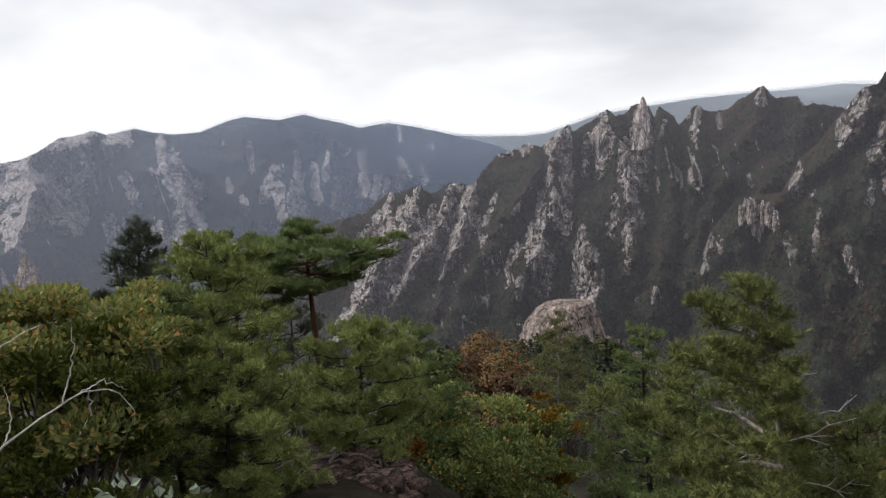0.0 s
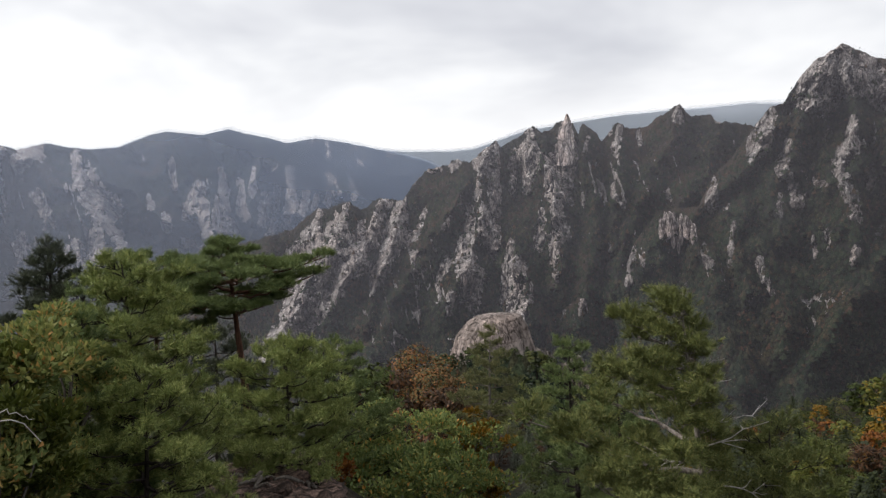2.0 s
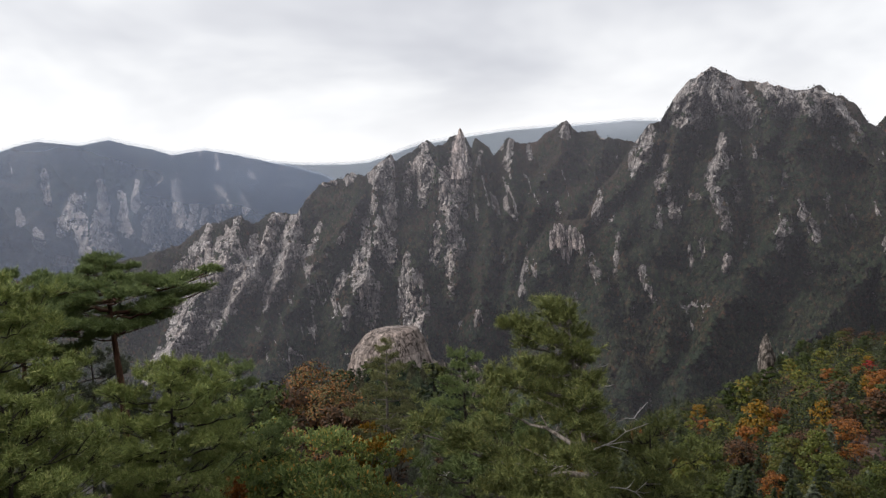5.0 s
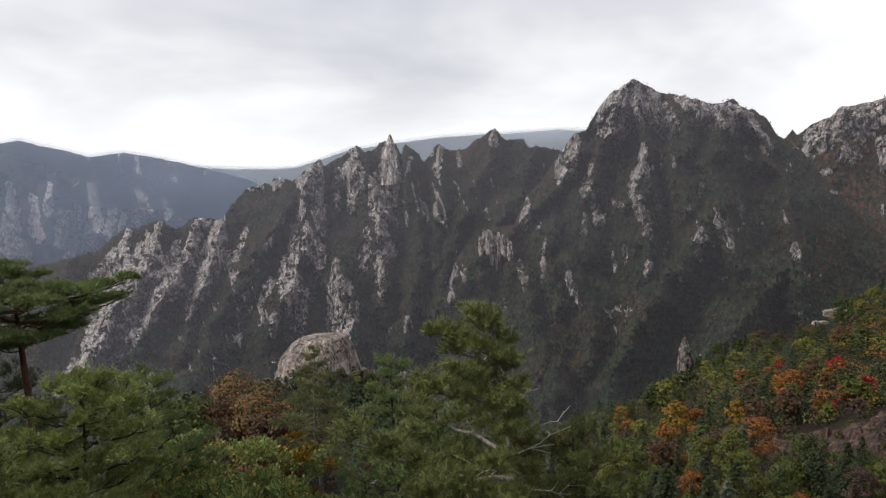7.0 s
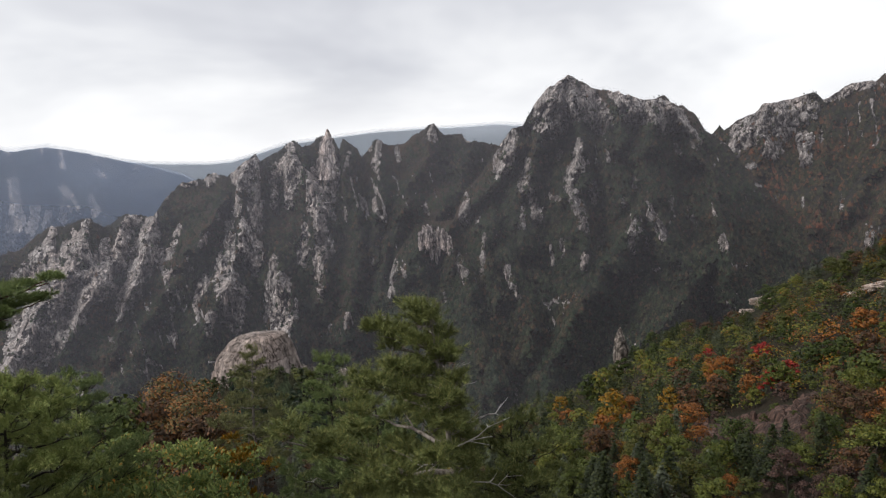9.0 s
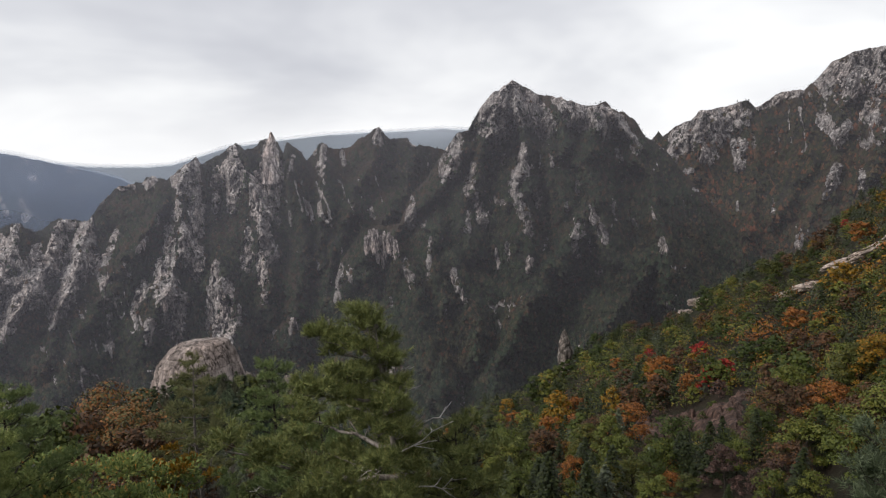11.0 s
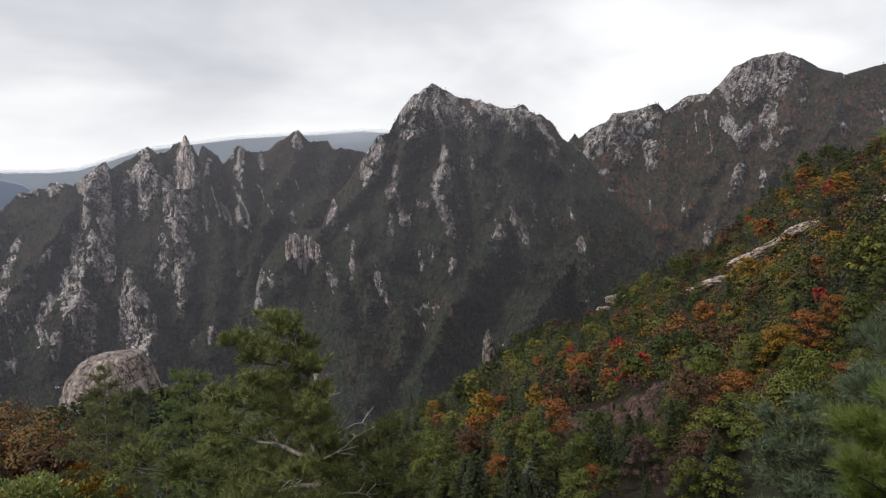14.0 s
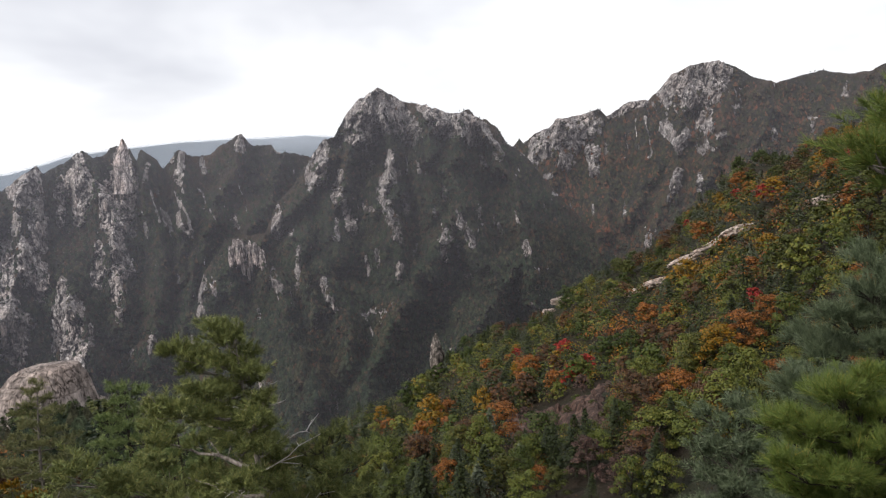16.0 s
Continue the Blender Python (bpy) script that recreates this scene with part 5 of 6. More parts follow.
pine(-16.6, -4.7, 14.6, "flat-topped pine with spreading dark green layers", [(0.66, 0.9), (0.82, 1.3), (0.92, 1.0), (0.99, 0.4)], 26, NEEDLE_DEEP, BARK_RED, 18, 115, bend=0.3, tip_up=0.1, group=NEAR, flat=0.28)
pine(-13.2, -10.2, 17.0, "dark-needled pine behind a taller one", [(0.3, 1.2), (0.7, 1.1), (0.9, 0.7), (0.98, 0.3)], 40, NEEDLE_DARK, BARK_DARK, 26, 60, group=NEAR)
pine(-7.8, -12.6, 12.0, "low pine with bright feathery green shoots", [(0.02, 1.1), (0.5, 1.25), (0.8, 0.9), (0.98, 0.3)], 27, NEEDLE_FRESH, BARK_DARK, 38, 70, group=NEAR)
pine(-3.6, -12.6, 16.0, "small dark-stemmed pine with grey-green needles", [(0.1, 1.2), (0.6, 1.3), (0.98, 0.3)], 28, NEEDLE_DEEP, BARK_DARK, 34, 60, bare=4, group=NEAR)
right_pine, right_path = pine(24.1, -10.0, 9.4, "open pine with fresh green needles and bleached bare branches", [(0.15, 1.4), (0.45, 1.25), (0.6, 0.95), (0.72, 0.7), (0.84, 0.55), (0.94, 0.34), (1.0, 0.12)], 29, NEEDLE_RIGHT, BARK_SILVER, 40, 115, bend=0.2, bare=3, group=NEAR, lopsided=0.85, heavy=2.7, fluff=0.92, puffy=1.15)
for s, a, ln, lift in ((0.60, -0.45, 0.75, 0.55), (0.66, -0.35, 0.80, 0.35), (0.70, -0.6, 0.34, 1.6), (0.50, -0.5, 0.9, 0.15), (0.74, -0.2, 0.42, 0.7), (0.80, -0.5, 0.36, 0.8), (0.78, 2.7, 0.3, 0.3), (0.56, 2.7, 0.6, 0.1), (0.42, 2.6, 0.9, 0.0)):
    dead_limb(right_pine, np.array([np.interp(s, np.linspace(0, 1, 14), right_path[:, q]) for q in range(3)]), a, ln, np.random.default_rng(int(s * 100)), lift)
pine(15.3, -13.2, 15.0, "small pine with rounded tufts behind open branches", [(0.05, 1.5), (0.4, 1.3), (0.75, 0.7), (0.99, 0.2)], 30, NEEDLE_DEEP, BARK_DARK, 42, 56, bare=5, group=NEAR)
pine(19.0, -17.0, 11.5, "low spreading pine with bright shoots", [(0.02, 1.1), (0.6, 1.0), (0.98, 0.3)], 31, NEEDLE_DEEP, BARK_DARK, 22, 55, bare=3, group=NEAR)
pine(30.3, -19.0, 9.8, "low pine with feathery green shoots", [(0.02, 1.0), (0.6, 0.9), (0.98, 0.3)], 32, NEEDLE_RIGHT, BARK_DARK, 18, 58, bare=2, group=NEAR)
pine(8.8, -12.0, 52.0, "thin yellow-green pine with open layered limbs", [(0.2, 2.2), (0.45, 2.9), (0.75, 2.0), (0.99, 0.4)], 33, NEEDLE_OLIVE, BARK_GREY, 34, 18, shapes=TUFT_SMALL * 2.0, group=NEAR)
pine(78.0, 2.5, 4.6, "pine bough with long bright needles above the slope", [(0.86, 0.42), (0.92, 0.48), (0.97, 0.35), (0.99, 0.2)], 34, NEEDLE_BRIGHT, BARK_GREY, 10, 190, shapes=TUFT_FINE * 0.7, group=NEAR)
pine(72.6, -6.6, 7.0, "bushy blue-green pine with long needles", [(0.1, 0.8), (0.5, 0.75), (0.8, 0.5), (0.98, 0.2)], 35, NEEDLE_BLUE, BARK_DARK, 28, 120, shapes=TUFT_FINE, group=NEAR)
pine(71.2, -14.6, 5.6, "bushy pine with feathery green shoots, a few of them yellow", [(0.02, 0.5), (0.6, 0.55), (0.98, 0.2)], 36, NEEDLE_BRIGHT, BARK_DARK, 22, 200, shapes=TUFT_FINE * 0.75, puffy=0.8, group=NEAR)
pine(63.4, -17.4, 8.5, "low blue-green pine with stiff needles", [(0.02, 0.6), (0.5, 0.65), (0.98, 0.3)], 37, NEEDLE_BLUE, BARK_DARK, 22, 75, shapes=TUFT, group=NEAR)
pine(69.0, -12.8, 9.5, "blue-green pine with dense needles", [(0.05, 0.7), (0.5, 0.7), (0.98, 0.3)], 38, NEEDLE_BLUE, BARK_DARK, 20, 70, group=NEAR)


def at_ground(bearing, distance, sink=0.1):
    p = spot(bearing, 0, distance)
    return Vector((p.x, p.y, float(ground_height(p.x, p.y)) - sink))


for b, e, d, spread, leaves, label, seed, n in (
        (-31.2, -8.3, 8.0, 1.0, LEAF_MAPLE, "bush turning from olive green to orange", 51, 2600), (-33.5, -8.0, 7.2, 1.1, LEAF_MAPLE, "yellow-green bush in autumn leaf", 52, 2000),
        (-28.0, -8.6, 9.5, 0.85, LEAF_MAPLE, "bush with olive and orange-brown leaves", 53, 1500), (-30.0, -10.5, 7.0, 0.75, LEAF_LIME, "leafy bush with yellow-green and olive leaves", 54, 1800),
        (1.2, -18.8, 18.0, 1.7, LEAF_BUSH, "oak bush with yellow-green leaves", 55, 2200), (5.2, -19.3, 18.0, 1.3, LEAF_BUSH, "oak bush turning yellow and orange", 56, 1600),
        (7.0, -18.6, 18.0, 0.7, LEAF_GOLD, "small bush with bright golden-orange leaves", 57, 900), (-2.4, -20.2, 16.5, 1.1, LEAF_BUSH, "yellow-green oak bush beside bare rock", 58, 1800),
        (-5.0, -21.5, 14.0, 0.5, LEAF_ORANGE, "small shrub with orange leaves", 59, 250), (3.4, -22.0, 15.0, 1.3, LEAF_BUSH, "leafy bush with yellow-green leaves", 60, 1600),
        (-29.5, -22.6, 4.2, 0.3, LEAF_PALE, "small plant with pale grey-green leaves", 62, 60), (-0.6, -20.4, 15.5, 1.3, LEAF_BUSH, "leafy bush with yellow-green leaves", 61, 1500)):
    top = spot(b, e, d)
    z = float(ground_height(top.x, top.y)) - 0.1
    broadleaf("leafy_bush", (top.x, top.y, z), top.z - z, spread, label, leaves, seed, int(n * (5.0 if d < 12 else 2.8)), LEAF_OAK * (0.54 if d < 12 else 0.85), BARK_GREY, 4, 0.5 if d < 12 else 0.15, NEAR, "bush", 28)


# bleached bare branch by the left bush
def bare_branch():
    root = at_ground(-38, 5.0)
    ob = thing("dead_branch", root, "bleached leafless branch reaching out of a bush", "branch")
    r = np.array(root)
    ends = [[(-36, -19.5), (-33.8, -17.4), (-31.0, -15.8), (-28.5, -14.8), (-26.5, -15.0), (-25.3, -16.9)], [(-30.0, -15.4), (-29.0, -12.5), (-28.9, -10.1)],
            [(-28.8, -14.9), (-27.2, -14.2), (-25.6, -15.2)], [(-28.2, -14.8), (-28.3, -16.6), (-29.2, -18.0)], [(-33.8, -17.4), (-33.2, -15.8), (-33.4, -13.5)],
            [(-36, -12.5), (-33.1, -10.7), (-30.8, -9.6)]]
    for n, line in enumerate(ends):
        pts = np.array([np.array(spot(b, e, 5.0 + 0.03 * i + 0.05 * n)) for i, (b, e) in enumerate(line)]) - r
        if n in (0, 5):
            pts = np.concatenate([[[0, 0, 0]], pts])
        t = np.linspace(0, 1, 16)
        q = np.linspace(0, 1, len(pts))
        fine = np.stack([np.interp(t, q, pts[:, k]) for k in range(3)], -1) + np.random.default_rng(n).normal(0, 0.006, (16, 3))
        V, F = tube(fine, (0.010 if n in (0, 5) else 0.006) * (1 - 0.7 * t), 6)
        part("twig", V, F, BARK_PALE, ob, "", True)


bare_branch()


# ---- rocks ----
def granite_material(name, light, warm, unit, stretch=0.4, joint=1.0):
    m, N, L, b = mat(name, 0.9, 0.2)
    col, cracks = rock_colour(N, L, unit, light, stretch, joint)
    L(mix_node(N, L, 1.0, col, warm, "MULTIPLY"), b.inputs["Base Color"])
    bump_node(N, L, b, cracks, 0.8, unit * 0.12 * joint)
    return m


GRANITE = granite_material("pale_granite", 1.15, (1.0, 0.95, 0.88), 5.0)
GRANITE_DOME = granite_material("tan_granite", 0.84, (1.0, 0.93, 0.89), 9.0, 0.5, 0.18)
def streak(m, low, high, scale, rot):
    """Dark weathered seams running across a rock."""
    N, L, b = m.node_tree.nodes.new, m.node_tree.links.new, m.node_tree.nodes["Principled BSDF"]
    f = noise_node(N, L, mapped(N, L, scale, rot), 1.0, 3.0, 0.5, 0.6)
    col = ramp_node(N, L, f, [(low, (1, 1, 1)), ((low + high) / 2, (0.14, 0.13, 0.125)), (high, (1, 1, 1))])
    old = b.inputs["Base Color"].links[0].from_socket
    L(mix_node(N, L, 1.0, old, col, "MULTIPLY"), b.inputs["Base Color"])


streak(GRANITE_DOME, 0.44, 0.50, (0.30, 0.30, 0.05), (0, -12, 0))
streak(GRANITE_DOME, 0.50, 0.53, (0.45, 0.45, 0.06), (0, 14, 0))
GRANITE_LEDGE = granite_material("smooth_tan_granite", 1.35, (1.0, 0.90, 0.82), 4.0, 0.8, 0.35)
GRANITE_PINK = granite_material("pinkish_granite", 0.29, (1.0, 0.68, 0.57), 3.0, 0.2, 0.7)
GRANITE_NEAR = granite_material("lichened_rock", 0.62, (1.0, 0.74, 0.63), 0.5)


def boulder(name, place, size, label, material, seed, rough=0.16, steep=2.0, turn=0.0, fins=0.0, res=56, facets=False):
    """A weathered rock: a blunt body, cracked and uneven, sunk into the ground."""
    u = np.linspace(0, 2 * math.pi, res + 1)[None, :]
    v = np.linspace(0, math.pi, res // 2 + 8)[:, None]
    d = np.stack([np.sin(v) * np.cos(u), np.sin(v) * np.sin(u), np.cos(v) + 0 * u], -1)
    d = np.sign(d) * np.abs(d) ** (2.0 / steep) / (np.sum(np.abs(d) ** 2, -1, keepdims=True))
    w = d * 2.2 + seed * 3.1
    bump = fbm(w[..., 0] + w[..., 2] * 0.3, w[..., 1] + w[..., 2] * 0.6, seed, 4) - 0.5
    crack = ridged(w[..., 0] * 1.6 + 0.2 * w[..., 2], w[..., 1] * 1.6 - 0.2 * w[..., 2], seed + 3, 3) - 0.6
    k = 1 + rough * (2.2 * bump + fins * crack)
    k[:, -1] = k[:, 0]
    P = d * k[..., None] * np.array(size)
    a = radians(turn)
    P = np.stack([P[..., 0] * math.cos(a) - P[..., 1] * math.sin(a), P[..., 0] * math.sin(a) + P[..., 1] * math.cos(a), P[..., 2]], -1)
    ob = mesh_grid(name, P[::-1], None, material, "", label, "rock" if label else "", None, "", facets)
    ob.location = place
    return ob


def on_mountain(woods, bearing, elevation):
    """The place of a mountainside at that bearing and elevation."""
    P, _, E, b, _ = woods
    j = int(np.clip(np.searchsorted(b, bearing), 0, len(b) - 1))
    i = int(np.argmin(np.abs(E[:, j] - elevation)))
    return P[i, j]


def pinnacles(woods, crags, each, seed, tall=1.0, stone=None):
    """Pointed rock teeth standing on the buttresses of a mountain."""
    rng = np.random.default_rng(seed)
    for b1, e1, w1, b2, e2, w2 in crags:
        for k in range(each):
            w = w1 + 0.3 * (w2 - w1)
            t = 0.5 * rng.random()
            b = b1 + (b2 - b1) * t + rng.normal(0, 0.45 * w)
            e = e1 + (e2 - e1) * t + rng.normal(0, 0.2 * w)
            foot = on_mountain(woods, b, e - 0.2)
            dist = math.hypot(foot[0], foot[1])
            h = dist * 0.01745 * rng.uniform(0.35, 0.95) * min(1.0, 0.45 + w) * tall
            if t < 0.12:
                h *= 0.55
            wide = h * rng.uniform(0.28, 0.5)
            back = 1.0 - 0.25 * wide / dist
            ob = boulder("pinnacle", (foot[0] * back, foot[1] * back, foot[2] - 0.35 * h), (wide, wide * rng.uniform(0.6, 1.0), h), "", stone or GRANITE_HIGH,
                         int(rng.integers(100, 9000)), 0.3, rng.uniform(1.3, 2.2), rng.uniform(0, 360), 1.8, 11, True)
            ob.parent = woods[4]


GRANITE_HIGH = granite_material("high_granite", 1.75, (1.0, 0.95, 0.94), 9.0, 0.34)
pinnacles(WOODS[0], CRAGS_BUTTRESS_PALE + CRAGS_BUTTRESS_SMALL, 1, 1, 0.6)
pinnacles(WOODS[0], CRAGS_CENTRE + CRAGS_NEEDLE, 1, 2, 0.7)
pinnacles(WOODS[1], CRAGS_SPURS, 1, 5, 0.7)


def needle():
    """The tall smooth needle on the ridge."""
    foot = on_mountain(WOODS[0], 15.4, 1.2)
    dist = math.hypot(foot[0], foot[1]) - 12
    p = spot(15.45, 4.8, dist)
    t = np.linspace(0, 1, 46)[:, None]
    a = np.linspace(0, 2 * math.pi, 33)[None, :]
    wide = np.interp(t, [0, 0.02, 0.08, 0.2, 0.4, 0.7, 1], [0.2, 1.4, 3.0, 5.6, 8.0, 9.5, 11])
    square = 1 / (np.abs(np.cos(a + 0.4)) ** 3 + np.abs(np.sin(a + 0.4)) ** 3) ** (1 / 3)
    k = wide * square * (1 + 0.30 * (fbm(np.cos(a) * 2.2 + t * 1.2, np.sin(a) * 2.2 + t * 2.5, 77, 4) - 0.5) - 0.12 * (1 - smooth(0, 0.14, np.abs(vnoise(np.cos(a) * 2.6 + 4, np.sin(a) * 2.6 + t, 78) - 0.5))))
    k[:, -1] = k[:, 0]
    skew = np.interp(t, [0, 0.3, 1], [0.0, -2.2, -4.0]) + 1.2 * np.sin(t * 9)
    P = np.stack([k * np.cos(a) + skew, k * np.sin(a) * 0.8, -66 * t + 0 * a + 1.2 * (vnoise(a * 1.5, t * 20, 79) - 0.5)], -1)
    ob = mesh_grid("needle", P, None, GRANITE_HIGH, "", "", "", None, "", True)
    ob.location = p
    ob.parent = WOODS[0][4]


needle()


def rock_columns():
    """A row of upright fluted columns on the spur."""
    rng = np.random.default_rng(4)
    for k in range(9):
        b = 22.5 + 0.29 * k
        near = min(math.hypot(*on_mountain(WOODS[1], b + o, e)[:2]) for o in (-0.5, 0, 0.5) for e in (-4.2, -5.2))
        p = spot(b + rng.normal(0, 0.05), -3.15 - (0.5, 0.15, 0.0, 0.1, 0.5, 0.2, 0.3, 0.65, 0.95)[k] - 0.1 * rng.random(), near + 2 - rng.uniform(0, 4))
        tall = rng.uniform(9, 17)
        ob = boulder("column", (p.x, p.y, p.z - tall), (rng.uniform(1.7, 3.1), 3.2, tall), "", GRANITE_HIGH, 300 + k, 0.2, 2.7, -b + rng.uniform(-15, 15), 1.6, 18, True)
        ob.parent = WOODS[1][4]


rock_columns()



def dome():
    """The great dome: a flat cracked cap, one long sloping shoulder, a steep far side, and grooves running down its flanks."""
    depth = np.concatenate([np.linspace(0, 1, 30)[:-1] ** 1.5 * 0.9, np.linspace(0.9, 22, 90)])[:, None]
    a = np.linspace(0, 2 * math.pi, 261)[None, :]
    steep = np.interp(depth, [0, 0.15, 0.5, 0.9, 4.3, 10.5, 13.6, 22], [0.05, 3.0, 5.6, 7.0, 8.9, 10.6, 11.8, 14])
    sloping = np.interp(depth, [0, 0.15, 0.6, 1.2, 2.5, 6.8, 11, 22], [0.05, 3.0, 6.2, 8.6, 11.2, 14.9, 16.4, 20])
    c, sn = np.cos(a), np.sin(a)
    side = smooth(-0.75, 0.75, c)
    r = steep * side + sloping * (1 - side)
    wander = 0.22 * (vnoise(c * 2 + depth * 0.25, sn * 2 + depth * 0.2, 31) - 0.5)
    cw, sw = np.cos(a + wander), np.sin(a + wander)
    groove = np.abs(vnoise(cw * 7.5 + 9, sw * 7.5 + 3, 12) - 0.5)
    fine = np.abs(vnoise(cw * 17 + 2, sw * 17 + 5 + depth * 0.1, 13) - 0.5)
    flank = smooth(0.15, 2.5, depth)
    shelf = depth + 1.6 * vnoise(c * 2.4, sn * 2.4, 15)
    shelf = np.abs(shelf / 2.9 - np.round(shelf / 2.9))
    r = r + flank * (1.5 * (fbm(c * 2.2 + depth * 0.05, sn * 2.2, 6, 4) - 0.5) - 1.1 * (1 - smooth(0.0, 0.07, groove)) - 0.45 * (1 - smooth(0.0, 0.08, fine)))
    r = r - 0.5 * smooth(0.3, 1.2, depth) * (1 - smooth(0.0, 0.08, shelf)) * smooth(0.5, 0.62, vnoise(c * 3.1 + 7, sn * 3.1 + depth * 0.3, 16))
    drop = depth + 0.9 * (fbm(c * r * 0.16, sn * r * 0.16, 8, 4) - 0.5) * smooth(0, 0.4, r / 8)
    drop = drop + 0.5 * (1 - smooth(0.0, 0.06, np.abs(vnoise(c * r * 0.28 + 4, sn * r * 0.5, 17) - 0.5))) * smooth(1.0, 4.0, r)
    P = np.stack([r * c, r * sn * 0.85, -drop], -1)
    P[:, -1] = P[:, 0]
    a = radians(-8)
    P = np.stack([P[..., 0] * math.cos(a) - P[..., 1] * math.sin(a), P[..., 0] * math.sin(a) + P[..., 1] * math.cos(a), P[..., 2]], -1)
    ob = mesh_grid("granite_dome", P[::-1], None, GRANITE_DOME, "", "great flat-topped dome of pale grooved granite above the trees", "rock")
    ob.location = spot(9.6, -10.9, 232)


dome()
for b, e, d, sx, sz, label, seed in ((38.3, -11.9, 222, 2.9, 8.5, "slim pale rock spire rising from the woods", 4), (-31.3, -5.6, 640, 17, 70, "pale rock spire in the deep valley", 5),
                                     (13.0, -14.0, 236, 4.5, 8, "low granite outcrop among trees", 6), (15.5, -14.6, 230, 5.0, 8, "low granite outcrop among trees", 7)):
    p = spot(b, e, d)
    boulder("rock_spire" if b > 38 or sz > 10 else "rock_outcrop", (p.x, p.y, p.z - sz), (sx, sx * 0.8, sz), label, GRANITE, seed, 0.22, 1.5 if b > 38 or sz > 10 else 2.4, b, 1.6, 64)
def meets_ground(bearing, elevation, lift, low=40, high=250):
    """How far off the ground comes within lift of the line of sight."""
    d = np.linspace(low, high, 400)
    b = radians(bearing)
    gap = EYE + d * math.tan(radians(elevation)) - ground_height(d * math.sin(b), d * math.cos(b))
    hit = np.nonzero(gap < lift)[0]
    return float(d[hit[0]] if len(hit) else d[np.argmin(gap)])


for b, e, d, sx, sz, seed in ((48.7, -9.2, 205, 3.0, 2.6, 8), (47.6, -9.8, 205, 2.2, 1.8, 9), (43.4, -11.6, 215, 1.5, 1.4, 10), (54.9, -8.5, 150, 4.0, 1.8, 11), (56.2, -7.9, 152, 2.5, 1.6, 12),
                              (59.0, -5.9, 165, 4.5, 1.8, 13), (60.8, -4.8, 170, 4.5, 1.6, 14), (62.0, -4.0, 172, 2.5, 1.6, 15), (67.9, -1.9, 120, 2.5, 1.6, 16), (70.6, -1.0, 120, 3.4, 2.2, 17)):
    d = meets_ground(b, e, 1.6)
    p = spot(b, e, d)
    ground = float(ground_height(p.x, p.y))
    rise = max(sz * 0.8, min(p.z - ground, 2.6))
    p.z = min(p.z, ground + 2.6)
    ob = boulder("granite_ledge", (0, 0, 0), (sx * 1.15, 1.6, rise * 0.5), "pale granite ledge showing between autumn trees", GRANITE_LEDGE, seed, 0.34, 2.2, -b + 12 + 9 * math.sin(seed * 2.3), 1.8, 34, True)
    tilt = Matrix.Rotation(radians((-20 if b > 50 else -8) + 7 * math.sin(seed * 1.7)), 4, Vector((math.sin(radians(b)), math.cos(radians(b)), 0)))
    ob.matrix_basis = Matrix.Translation((p.x, p.y, p.z - 0.6 * rise)) @ tilt
for b, d, sx, sy, sz, seed in ((-12.6, 11.2, 0.45, 0.3, 0.12, 31), (-10.4, 12.6, 0.5, 0.35, 0.16, 32), (-8.6, 11.4, 0.42, 0.3, 0.13, 33), (-7.0, 10.6, 0.35, 0.25, 0.12, 34), (-10.0, 10.6, 0.4, 0.25, 0.1, 35),
                               (-7.4, 13.0, 0.45, 0.3, 0.18, 36), (-5.6, 11.8, 0.3, 0.24, 0.1, 37)):
    g = at_ground(b, d, 0.02)
    boulder("rock_slab", g, (sx, sy, sz), "broken reddish rock slab on the bare slope", GRANITE_NEAR, seed, 0.22, 3.2, seed * 37, 1.2, 36)


rng = np.random.default_rng(61)
for k in range(80):
    b, d = rng.uniform(-13.5, -4.0), rng.uniform(9.6, 14.5)
    w = 0.06 + 0.42 * rng.random() ** 2.2
    boulder("rock", at_ground(b, d, 0.02), (w, w * rng.uniform(0.5, 0.9), w * rng.uniform(0.25, 0.5)), "small broken rock on the bare slope", GRANITE_NEAR, 40 + k, 0.25, 3.0, rng.uniform(0, 360), 1.2, 16)


def root_tangle(bearing, distance, seed):
    rng = np.random.default_rng(seed)
    g = at_ground(bearing, distance, 0.0)
    ob = thing("tree_root", g, "weathered bare root twisting over the rocks", "root")
    for k in range(3):
        a = rng.uniform(0, 6.28)
        t = np.linspace(0, 1, 14)
        ln = rng.uniform(0.5, 1.1)
        x, y = t * ln * math.cos(a) + 0.08 * np.sin(t * 7 + k), t * ln * math.sin(a) + 0.08 * np.cos(t * 6 + k)
        z = ground_height(g.x + x, g.y + y) - g.z + 0.10 + 0.05 * np.sin(t * 9)
        V, F = tube(np.stack([x, y, z], -1), 0.035 * (1 - 0.7 * t), 6)
        part("root", V, F, BARK_GREY, ob, "", True)


for b, d, seed in ((-12.0, 12.0, 1), (-10.8, 11.0, 2), (-8.8, 12.4, 3), (-7.4, 11.2, 4), (-11.4, 13.0, 5)):
    root_tangle(b, d, seed)

# ---- autumn woods on the hillside ----
HILL = "autumn trees on the hillside"
ORIGIN = (0, -60, -5)
KINDS = {}


